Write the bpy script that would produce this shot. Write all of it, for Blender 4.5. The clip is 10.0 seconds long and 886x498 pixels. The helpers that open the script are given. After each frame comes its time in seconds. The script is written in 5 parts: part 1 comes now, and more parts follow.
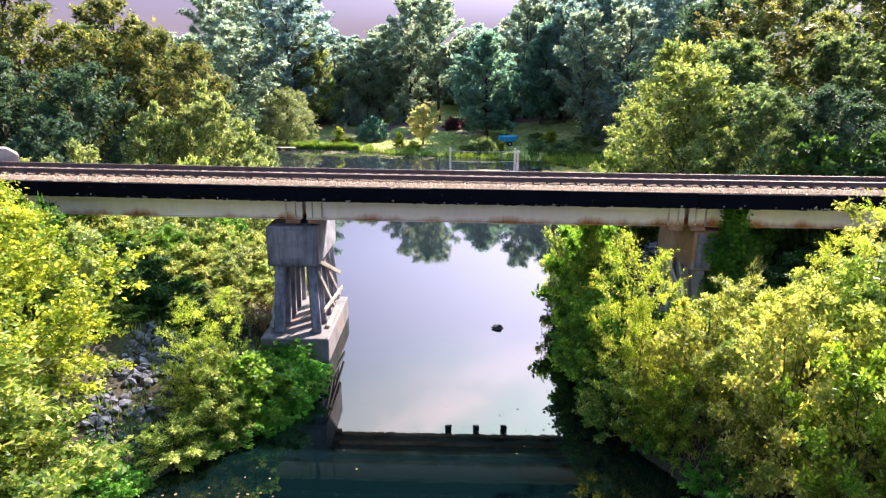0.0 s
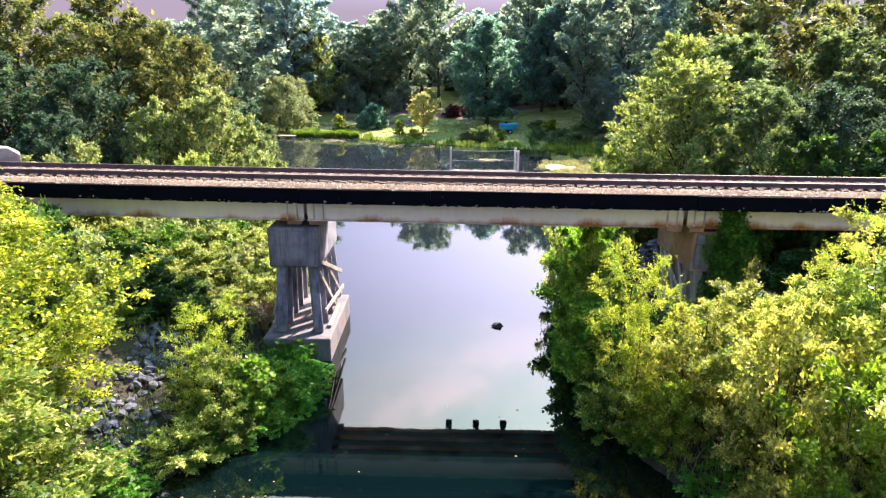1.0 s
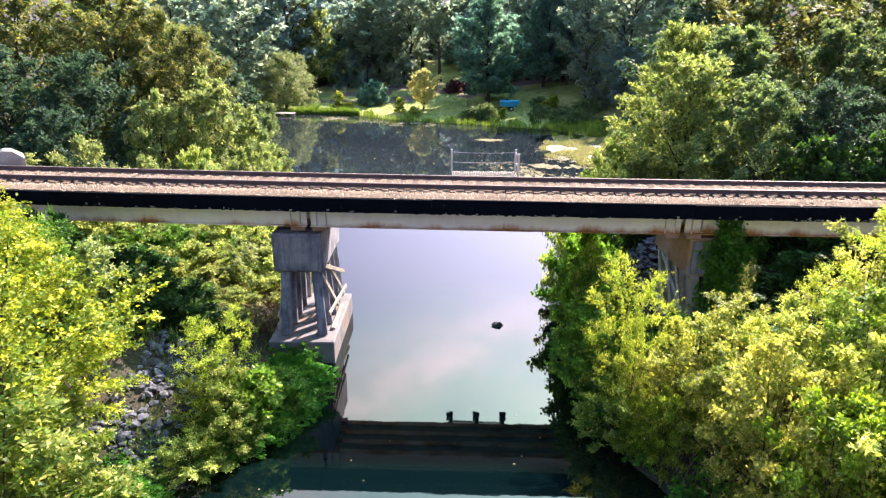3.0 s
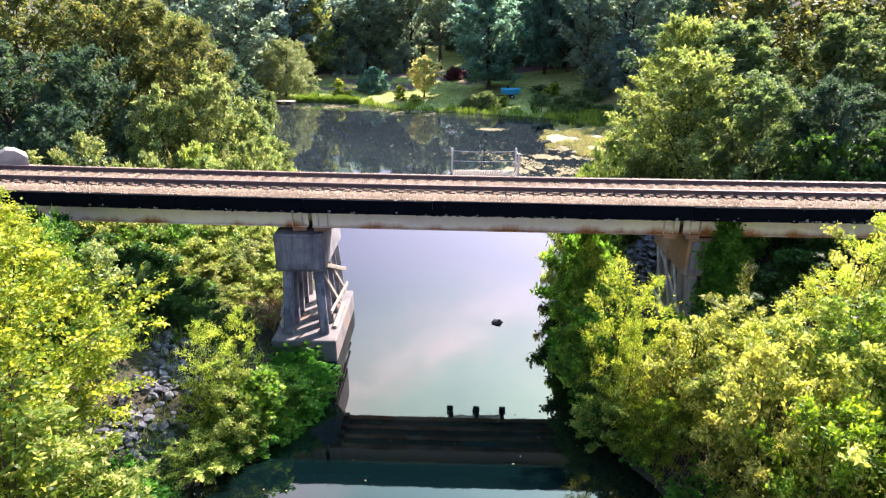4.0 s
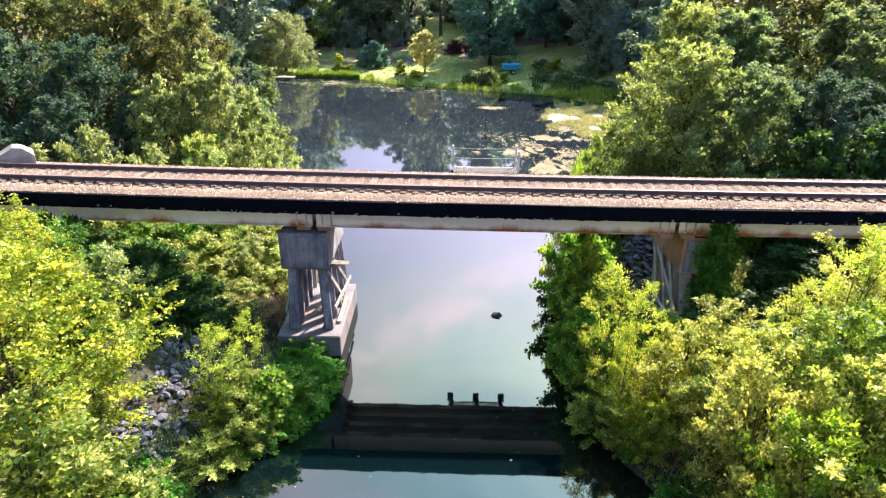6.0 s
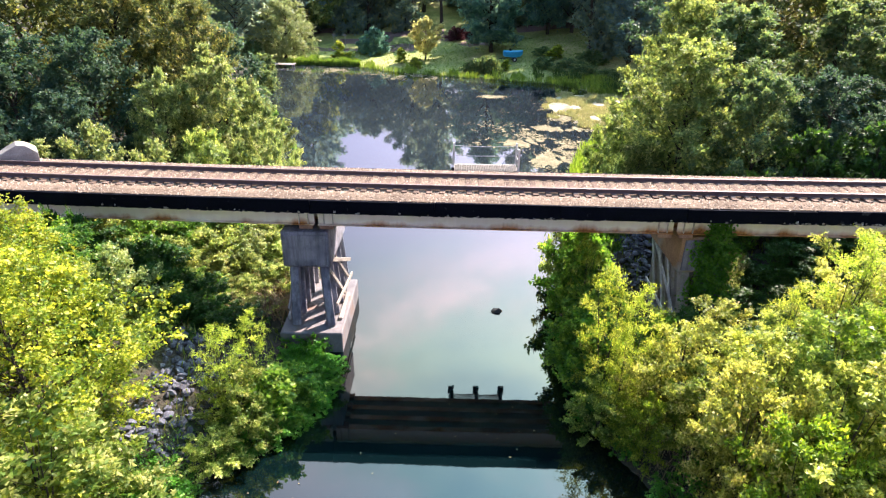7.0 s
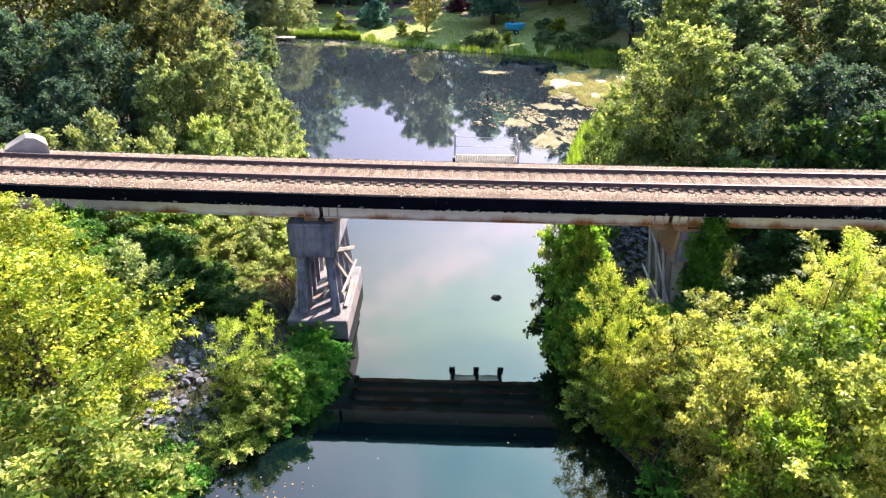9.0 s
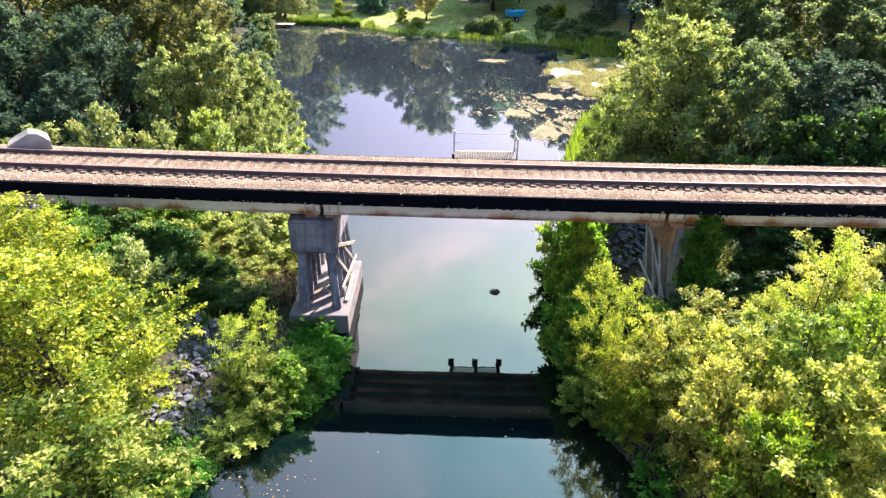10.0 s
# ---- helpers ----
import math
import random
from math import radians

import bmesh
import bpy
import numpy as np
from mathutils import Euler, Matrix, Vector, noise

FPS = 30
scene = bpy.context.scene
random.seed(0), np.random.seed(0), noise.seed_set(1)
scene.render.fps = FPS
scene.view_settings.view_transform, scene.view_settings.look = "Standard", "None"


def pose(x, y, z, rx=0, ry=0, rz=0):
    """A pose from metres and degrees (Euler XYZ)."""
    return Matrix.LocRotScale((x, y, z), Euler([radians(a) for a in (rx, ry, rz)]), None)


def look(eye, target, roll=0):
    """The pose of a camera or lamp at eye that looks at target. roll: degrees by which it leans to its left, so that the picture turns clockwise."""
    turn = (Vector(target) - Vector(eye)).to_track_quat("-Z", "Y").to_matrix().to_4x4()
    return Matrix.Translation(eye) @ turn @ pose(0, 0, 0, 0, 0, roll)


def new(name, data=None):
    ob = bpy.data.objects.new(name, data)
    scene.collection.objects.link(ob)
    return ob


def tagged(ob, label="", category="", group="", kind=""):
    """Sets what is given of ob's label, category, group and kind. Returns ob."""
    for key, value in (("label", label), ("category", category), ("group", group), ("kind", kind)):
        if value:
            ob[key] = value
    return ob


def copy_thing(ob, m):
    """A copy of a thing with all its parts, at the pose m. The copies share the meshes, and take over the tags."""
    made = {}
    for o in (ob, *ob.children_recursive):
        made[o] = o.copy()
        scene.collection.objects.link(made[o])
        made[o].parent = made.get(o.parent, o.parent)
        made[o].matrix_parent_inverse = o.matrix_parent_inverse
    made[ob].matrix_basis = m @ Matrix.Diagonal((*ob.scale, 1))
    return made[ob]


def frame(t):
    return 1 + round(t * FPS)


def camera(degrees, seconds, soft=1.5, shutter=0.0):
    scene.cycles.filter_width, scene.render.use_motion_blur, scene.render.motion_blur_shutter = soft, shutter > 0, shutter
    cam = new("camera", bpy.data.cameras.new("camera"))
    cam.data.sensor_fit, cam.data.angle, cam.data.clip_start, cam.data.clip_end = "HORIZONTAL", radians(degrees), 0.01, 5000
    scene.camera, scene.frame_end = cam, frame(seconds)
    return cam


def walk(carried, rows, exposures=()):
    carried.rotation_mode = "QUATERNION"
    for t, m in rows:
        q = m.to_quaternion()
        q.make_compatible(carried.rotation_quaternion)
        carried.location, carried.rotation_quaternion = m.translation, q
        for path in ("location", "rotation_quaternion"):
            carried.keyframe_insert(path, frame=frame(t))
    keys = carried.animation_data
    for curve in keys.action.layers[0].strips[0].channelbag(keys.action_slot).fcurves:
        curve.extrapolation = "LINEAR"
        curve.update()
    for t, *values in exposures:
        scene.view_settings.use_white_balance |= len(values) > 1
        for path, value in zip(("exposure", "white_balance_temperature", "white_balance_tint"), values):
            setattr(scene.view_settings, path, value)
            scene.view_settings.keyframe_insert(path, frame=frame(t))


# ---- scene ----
cam = camera(71.6, 10.0, soft=1.25)
# the camera's way: seconds, eye, a point ahead, lean
PATH = [
    (0, (0.1, 0.102, 10.634), (0.088, 2.03, 10.101), 0.5),
    (0.5, (0.093, 0.1, 10.971), (0.079, 2.02, 10.413), 0.5),
    (1, (0.081, 0.109, 11.321), (0.069, 2.022, 10.738), 0.5),
    (1.5, (0.09, 0.119, 11.697), (0.076, 2.025, 11.09), 0.4),
    (2, (0.085, 0.127, 12.08), (0.071, 2.025, 11.448), 0.5),
    (2.5, (0.059, 0.157, 12.473), (0.046, 2.046, 11.817), 0.5),
    (4, (0.044, 0.189, 13.505), (0.03, 2.052, 12.777), 0.5),
    (4.5, (0.047, 0.154, 13.854), (0.032, 2.007, 13.102), 0.5),
    (5, (0.033, 0.139, 14.183), (0.019, 1.982, 13.407), 0.5),
    (5.5, (0.018, 0.128, 14.515), (0.004, 1.961, 13.716), 0.5),
    (7, (-0.001, 0.125, 15.491), (-0.016, 1.927, 14.623), 0.6),
    (7.5, (-0.025, 0.063, 15.78), (-0.04, 1.853, 14.888), 0.6),
    (8, (-0.001, 0.002, 16.072), (-0.019, 1.781, 15.158), 0.6),
    (8.5, (-0.007, -0.05, 16.405), (-0.025, 1.717, 15.467), 0.6),
    (9, (-0.016, -0.104, 16.703), (-0.034, 1.65, 15.743), 0.5),
    (9.5, (-0.01, -0.158, 17.018), (-0.027, 1.584, 16.036), 0.6),
    (10, (0.011, -0.173, 17.317), (-0.006, 1.557, 16.313), 0.6),
]
EXPOSURE = 1.47
walk(cam, [(t, look(eye, target, roll)) for t, eye, target, roll in PATH], [(0, EXPOSURE, 5980, 25), (10, EXPOSURE, 5980, 25)])

# ---- light ----
SUN_AZ, SUN_EL = 36.0, 41.4          # degrees right of +y, and up

sun_dir = Vector((math.sin(radians(SUN_AZ)) * math.cos(radians(SUN_EL)), math.cos(radians(SUN_AZ)) * math.cos(radians(SUN_EL)), math.sin(radians(SUN_EL))))
sun = new("sun", bpy.data.lights.new("sun", "SUN"))
sun.data.energy, sun.data.angle, sun.data.color = 6.8, radians(0.6), (1.0, 0.85, 0.64)
sun.matrix_world = look(sun_dir * 300, (0, 0, 0))

world = bpy.data.worlds.new("world")
scene.world = world
world.use_nodes = True


def wire(tree, made, **links):
    """Set or link the named inputs of a node."""
    for key, value in links.items():
        socket = made.inputs[int(key[1:])] if key[0] == "i" and key[1:].isdigit() else made.inputs[key.replace("_", " ")]
        if isinstance(value, bpy.types.NodeSocket):
            tree.links.new(value, socket)
        else:
            socket.default_value = value
    return made


def add(tree, kind, **links):
    return wire(tree, tree.nodes.new(kind), **links)


def calc(tree, operation, a, b):
    made = tree.nodes.new("ShaderNodeMath")
    made.operation = operation
    return wire(tree, made, i0=a, i1=b).outputs[0]


def mix(tree, fac, a, b, blend="MIX"):
    made = tree.nodes.new("ShaderNodeMixRGB")
    made.blend_type = blend
    return wire(tree, made, i0=fac, i1=a, i2=b).outputs[0]

def ramp(tree, fac, stops):
    made = tree.nodes.new("ShaderNodeValToRGB")
    while len(made.color_ramp.elements) < len(stops):
        made.color_ramp.elements.new(0.5)
    for el, (at, col) in zip(made.color_ramp.elements, stops):
        el.position, el.color = at, (*col, 1) if len(col) == 3 else col
    tree.links.new(fac, made.inputs[0])
    return made.outputs[0]


def grey(v):
    return (v, v, v)


def sky_nodes():
    """A hazy summer sky with broken white cloud all round."""
    t = world.node_tree
    t.nodes.clear()
    sky = t.nodes.new("ShaderNodeTexSky")
    sky.sky_type, sky.sun_disc, sky.sun_elevation, sky.sun_rotation = "NISHITA", False, radians(SUN_EL), radians(SUN_AZ)
    sky.air_density, sky.dust_density, sky.ozone_density = 1.0, 1.3, 1.5
    co = add(t, "ShaderNodeTexCoord")
    split = add(t, "ShaderNodeSeparateXYZ", i0=co.outputs["Generated"])
    up = calc(t, "ADD", split.outputs[2], 0.22)
    flat = add(t, "ShaderNodeCombineXYZ", i0=calc(t, "DIVIDE", split.outputs[0], up), i1=calc(t, "DIVIDE", split.outputs[1], up), i2=CLOUD_SEED)
    n = add(t, "ShaderNodeTexNoise", i0=flat.outputs[0], Scale=1.35, Detail=7.0, Roughness=0.55, Distortion=0.3)
    cover = ramp(t, n.outputs[0], ((0.38, grey(0.05)), (0.58, grey(0.9)), (0.75, grey(1.0))))
    # cloud and haze are brighter towards the sun
    toward = t.nodes.new("ShaderNodeVectorMath")
    toward.operation = "DOT_PRODUCT"
    wire(t, toward, i0=co.outputs["Generated"], i1=tuple(sun_dir))
    glow = calc(t, "POWER", calc(t, "MAXIMUM", toward.outputs["Value"], 0.0), 4.0)
    white = mix(t, 1.0, mix(t, 1.0, (1.0, 0.95, 1.02, 1), calc(t, "MULTIPLY", glow, CLOUD_GLOW), "MULTIPLY"), (CLOUD * 0.64, CLOUD * 1.06, CLOUD * 2.5, 1), "ADD")
    # opposite the sun, out of view, whiter front-lit cloud is added to fill shaded faces
    facing = calc(t, "MAXIMUM", calc(t, "MULTIPLY", toward.outputs["Value"], -1.0), 0.0)
    white = mix(t, 1.0, white, mix(t, 1.0, (15.0, 13.6, 10.5, 1), facing, "MULTIPLY"), "ADD")
    haze = mix(t, 1.0, sky.outputs[0], calc(t, "ADD", calc(t, "MULTIPLY", glow, 1.0), 0.8), "MULTIPLY")
    # higher up the air is a greener blue and the cloud warmer
    high = add(t, "ShaderNodeMapRange", i0=split.outputs[2], i1=0.38, i2=0.58).outputs[0]
    tone = ramp(t, n.outputs[0], ((0.40, (0.46, 0.68, 0.52)), (0.52, (0.66, 0.88, 0.58)), (0.63, (1.14, 1.0, 0.70))))
    white = mix(t, high, white, mix(t, 1.0, mix(t, 1.0, white, (1.75, 1.75, 1.75, 1), "MULTIPLY"), tone, "MULTIPLY"))
    # overhead it is clearer and bluer
    top = add(t, "ShaderNodeMapRange", i0=split.outputs[2], i1=0.60, i2=0.74).outputs[0]
    white = mix(t, top, white, mix(t, 1.0, white, (0.62, 0.86, 1.12, 1), "MULTIPLY"))
    # the cloud thins out overhead
    thin = t.nodes.new("ShaderNodeClamp")
    wire(t, thin, i0=calc(t, "SUBTRACT", 1.9, calc(t, "MULTIPLY", split.outputs[2], 1.6)))
    veil = add(t, "ShaderNodeMapRange", i0=split.outputs[2], i1=0.34, i2=0.52, i3=0.9, i4=0.85).outputs[0]
    amount = calc(t, "MAXIMUM", add(t, "ShaderNodeRGBToBW", i0=cover).outputs[0], veil)
    mixed = mix(t, calc(t, "MULTIPLY", amount, thin.outputs[0]), haze, white)
    # a dull mauve haze lies along the horizon
    low = add(t, "ShaderNodeMapRange", i0=split.outputs[2], i1=0.07, i2=0.27).outputs[0]
    mixed = mix(t, low, (4.5, 3.7, 4.1, 1), mixed)
    back = add(t, "ShaderNodeBackground", Color=mixed, Strength=SKY)
    t.links.new(back.outputs[0], add(t, "ShaderNodeOutputWorld").inputs[0])


SKY, CLOUD, CLOUD_GLOW, CLOUD_SEED = 0.0415, 2.8, 78.0, 3.0
sky_nodes()


# ---- materials ----
def material(name):
    m = bpy.data.materials.new(name)
    m.use_nodes = True
    t = m.node_tree
    return m, t, t.nodes["Principled BSDF"], t.nodes["Material Output"]


def noise_tex(t, co, scale, detail=4.0, rough=0.55):
    return add(t, "ShaderNodeTexNoise", Vector=co, Scale=scale, Detail=detail, Roughness=rough).outputs[0]


def bump(t, height, strength, distance):
    return add(t, "ShaderNodeBump", Height=height, Strength=strength, Distance=distance).outputs[0]


def stained(name, base, dark, rough=0.85, grain=30.0, blotch=1.2, relief=0.01, metal=0.0, extra=None, spread=0.25):
    """A weathered surface: two colours by large blotches, fine grain, bump, and a shift from piece to piece."""
    m, t, b, _ = material(name)
    co = add(t, "ShaderNodeTexCoord").outputs["Object"]
    big = ramp(t, noise_tex(t, co, blotch, 5.0), ((0.35, dark), (0.65, base)))
    fine = ramp(t, noise_tex(t, co, grain, 3.0), ((0.3, grey(0.72)), (0.7, grey(1.18))))
    col = mix(t, 1.0, big, fine, "MULTIPLY")
    if extra:
        colour, where, lo, hi = extra
        mask = ramp(t, noise_tex(t, co, where, 4.0), ((lo, grey(0.0)), (hi, grey(1.0))))
        col = mix(t, mask, col, (*colour, 1))
    rnd = add(t, "ShaderNodeObjectInfo").outputs["Random"]
    val = add(t, "ShaderNodeMapRange", i0=rnd, i3=1.0 - spread, i4=1.0 + spread).outputs[0]
    col = add(t, "ShaderNodeHueSaturation", Value=val, Color=col).outputs[0]
    wire(t, b, Base_Color=col, Roughness=rough, Metallic=metal, Normal=bump(t, noise_tex(t, co, grain * 0.6, 6.0), 0.6, relief))
    if rough >= 0.85:
        b.inputs["Specular IOR Level"].default_value = 0.12
    return m


def foliage(name, dark, middle, light, through_col, gloss=0.45, share=0.36):
    """Leaves: colour shifts from leaf to leaf, from bough to bough and from plant to plant; light passes through, and the upper face has a dull shine."""
    m, t, b, out = material(name)
    isl = add(t, "ShaderNodeNewGeometry").outputs["Random Per Island"]
    co = add(t, "ShaderNodeTexCoord").outputs["Object"]
    clump = add(t, "ShaderNodeMapRange", i0=noise_tex(t, co, 1.2, 2.0), i1=0.3, i2=0.7).outputs[0]
    blend = calc(t, "ADD", calc(t, "MULTIPLY", isl, 0.52), calc(t, "MULTIPLY", clump, 0.48))
    col = ramp(t, blend, ((0.15, dark), (0.55, middle), (0.92, light)))
    rnd = add(t, "ShaderNodeObjectInfo").outputs["Random"]
    hue = add(t, "ShaderNodeMapRange", i0=rnd, i3=0.485, i4=0.515).outputs[0]
    val = add(t, "ShaderNodeMapRange", i0=rnd, i3=0.88, i4=1.12).outputs[0]
    col = add(t, "ShaderNodeHueSaturation", Hue=hue, Value=val, Color=col).outputs[0]
    wire(t, b, Base_Color=col, Roughness=gloss)
    b.inputs["Specular IOR Level"].default_value = 0.25
    tr = add(t, "ShaderNodeBsdfTranslucent", Color=mix(t, 0.6, (*through_col, 1), add(t, "ShaderNodeHueSaturation", Value=2.6, Color=col).outputs[0], "MULTIPLY"))
    both = add(t, "ShaderNodeMixShader", i0=share, i1=b.outputs[0], i2=tr.outputs[0])
    t.links.new(both.outputs[0], out.inputs[0])
    return m


def water_material():
    """Still water: dark in the creek, grey-blue in the open pond from silt and painted haze."""
    m, t, b, _ = material("murky_water")
    co = add(t, "ShaderNodeTexCoord").outputs["Object"]
    creek = ramp(t, noise_tex(t, co, 0.08, 3.0), ((0.3, (0.0009, 0.0044, 0.0056)), (0.7, (0.0014, 0.0058, 0.0068))))
    # paler than silt alone: hazy reflections are put into the pond's base colour
    pond = ramp(t, noise_tex(t, co, 0.06, 4.0), ((0.3, (0.011, 0.016, 0.023)), (0.7, (0.020, 0.026, 0.033))))
    y = add(t, "ShaderNodeSeparateXYZ", i0=co).outputs[1]
    edge = calc(t, "ADD", y, calc(t, "MULTIPLY", noise_tex(t, co, 0.12, 3.0), 14.0))
    silt = add(t, "ShaderNodeMapRange", i0=edge, i1=36.0, i2=56.0).outputs[0]
    ripple = calc(t, "ADD", noise_tex(t, co, 1.1, 3.0), calc(t, "MULTIPLY", noise_tex(t, co, 7.0, 2.0), 0.12))
    wire(t, b, Base_Color=mix(t, silt, creek, pond), Roughness=0.025, IOR=1.6, Normal=bump(t, ripple, 0.07, 0.02))
    return m


def girder_paint():
    """Cream paint, grey streaks down the web, rust creeping up from the lower edge."""
    m, t, b, _ = material("cream_paint_with_rust")
    co = add(t, "ShaderNodeTexCoord").outputs["Object"]
    st = add(t, "ShaderNodeMapping", Vector=co, Scale=(2.2, 1.0, 0.25)).outputs[0]
    streak = ramp(t, noise_tex(t, st, 1.6, 5.0), ((0.3, (0.88, 0.82, 0.72)), (0.7, (0.97, 0.92, 0.82))))
    z = add(t, "ShaderNodeSeparateXYZ", i0=co).outputs[2]
    x = add(t, "ShaderNodeMapping", Vector=co, Scale=(1.0, 1.0, 0.1)).outputs[0]
    patch = ramp(t, noise_tex(t, x, 0.45, 3.0, 0.5), ((0.42, grey(0.42)), (0.62, grey(1.0))))
    reach = calc(t, "MULTIPLY", noise_tex(t, x, 1.3, 4.0, 0.6), calc(t, "MULTIPLY", patch, 0.86))
    edge = calc(t, "SUBTRACT", reach, z)
    rust_mask = ramp(t, edge, ((0.06, grey(0)), (0.32, grey(1))))
    rust = ramp(t, noise_tex(t, co, 9.0, 5.0), ((0.3, (0.24, 0.085, 0.02)), (0.7, (0.60, 0.28, 0.085))))
    col = mix(t, rust_mask, streak, rust)
    wire(t, b, Base_Color=col, Roughness=0.6, Normal=bump(t, noise_tex(t, co, 20.0), 0.3, 0.004))
    return m


def concrete(name, base, dark):
    """Old cast concrete: dark runs down the faces, blotches, worn pale edges of grain."""
    m, t, b, _ = material(name)
    co = add(t, "ShaderNodeTexCoord").outputs["Object"]
    down = add(t, "ShaderNodeMapping", Vector=co, Scale=(5.0, 5.0, 0.35)).outputs[0]
    runs = ramp(t, noise_tex(t, down, 1.3, 5.0, 0.6), ((0.34, grey(0.5)), (0.55, grey(1.0)), (0.72, grey(1.15))))
    big = ramp(t, noise_tex(t, co, 1.1, 5.0), ((0.34, dark), (0.62, base)))
    fine = ramp(t, noise_tex(t, co, 26.0, 3.0), ((0.3, grey(0.75)), (0.7, grey(1.18))))
    col = mix(t, 1.0, mix(t, 1.0, big, runs, "MULTIPLY"), fine, "MULTIPLY")
    wire(t, b, Base_Color=col, Roughness=0.9, Normal=bump(t, noise_tex(t, co, 14.0, 6.0), 0.6, 0.01))
    return m


def ground_material(name, a, b2, c, scale):
    m, t, b, _ = material(name)
    co = add(t, "ShaderNodeTexCoord").outputs["Object"]
    col = ramp(t, noise_tex(t, co, scale, 6.0, 0.6), ((0.32, a), (0.5, b2), (0.68, c)))
    fine = ramp(t, noise_tex(t, co, scale * 22, 4.0), ((0.3, grey(0.6)), (0.7, grey(1.3))))
    col = mix(t, 1.0, col, fine, "MULTIPLY")
    wire(t, b, Base_Color=col, Roughness=0.95, Normal=bump(t, noise_tex(t, co, scale * 15, 6.0), 0.8, 0.08))
    return m


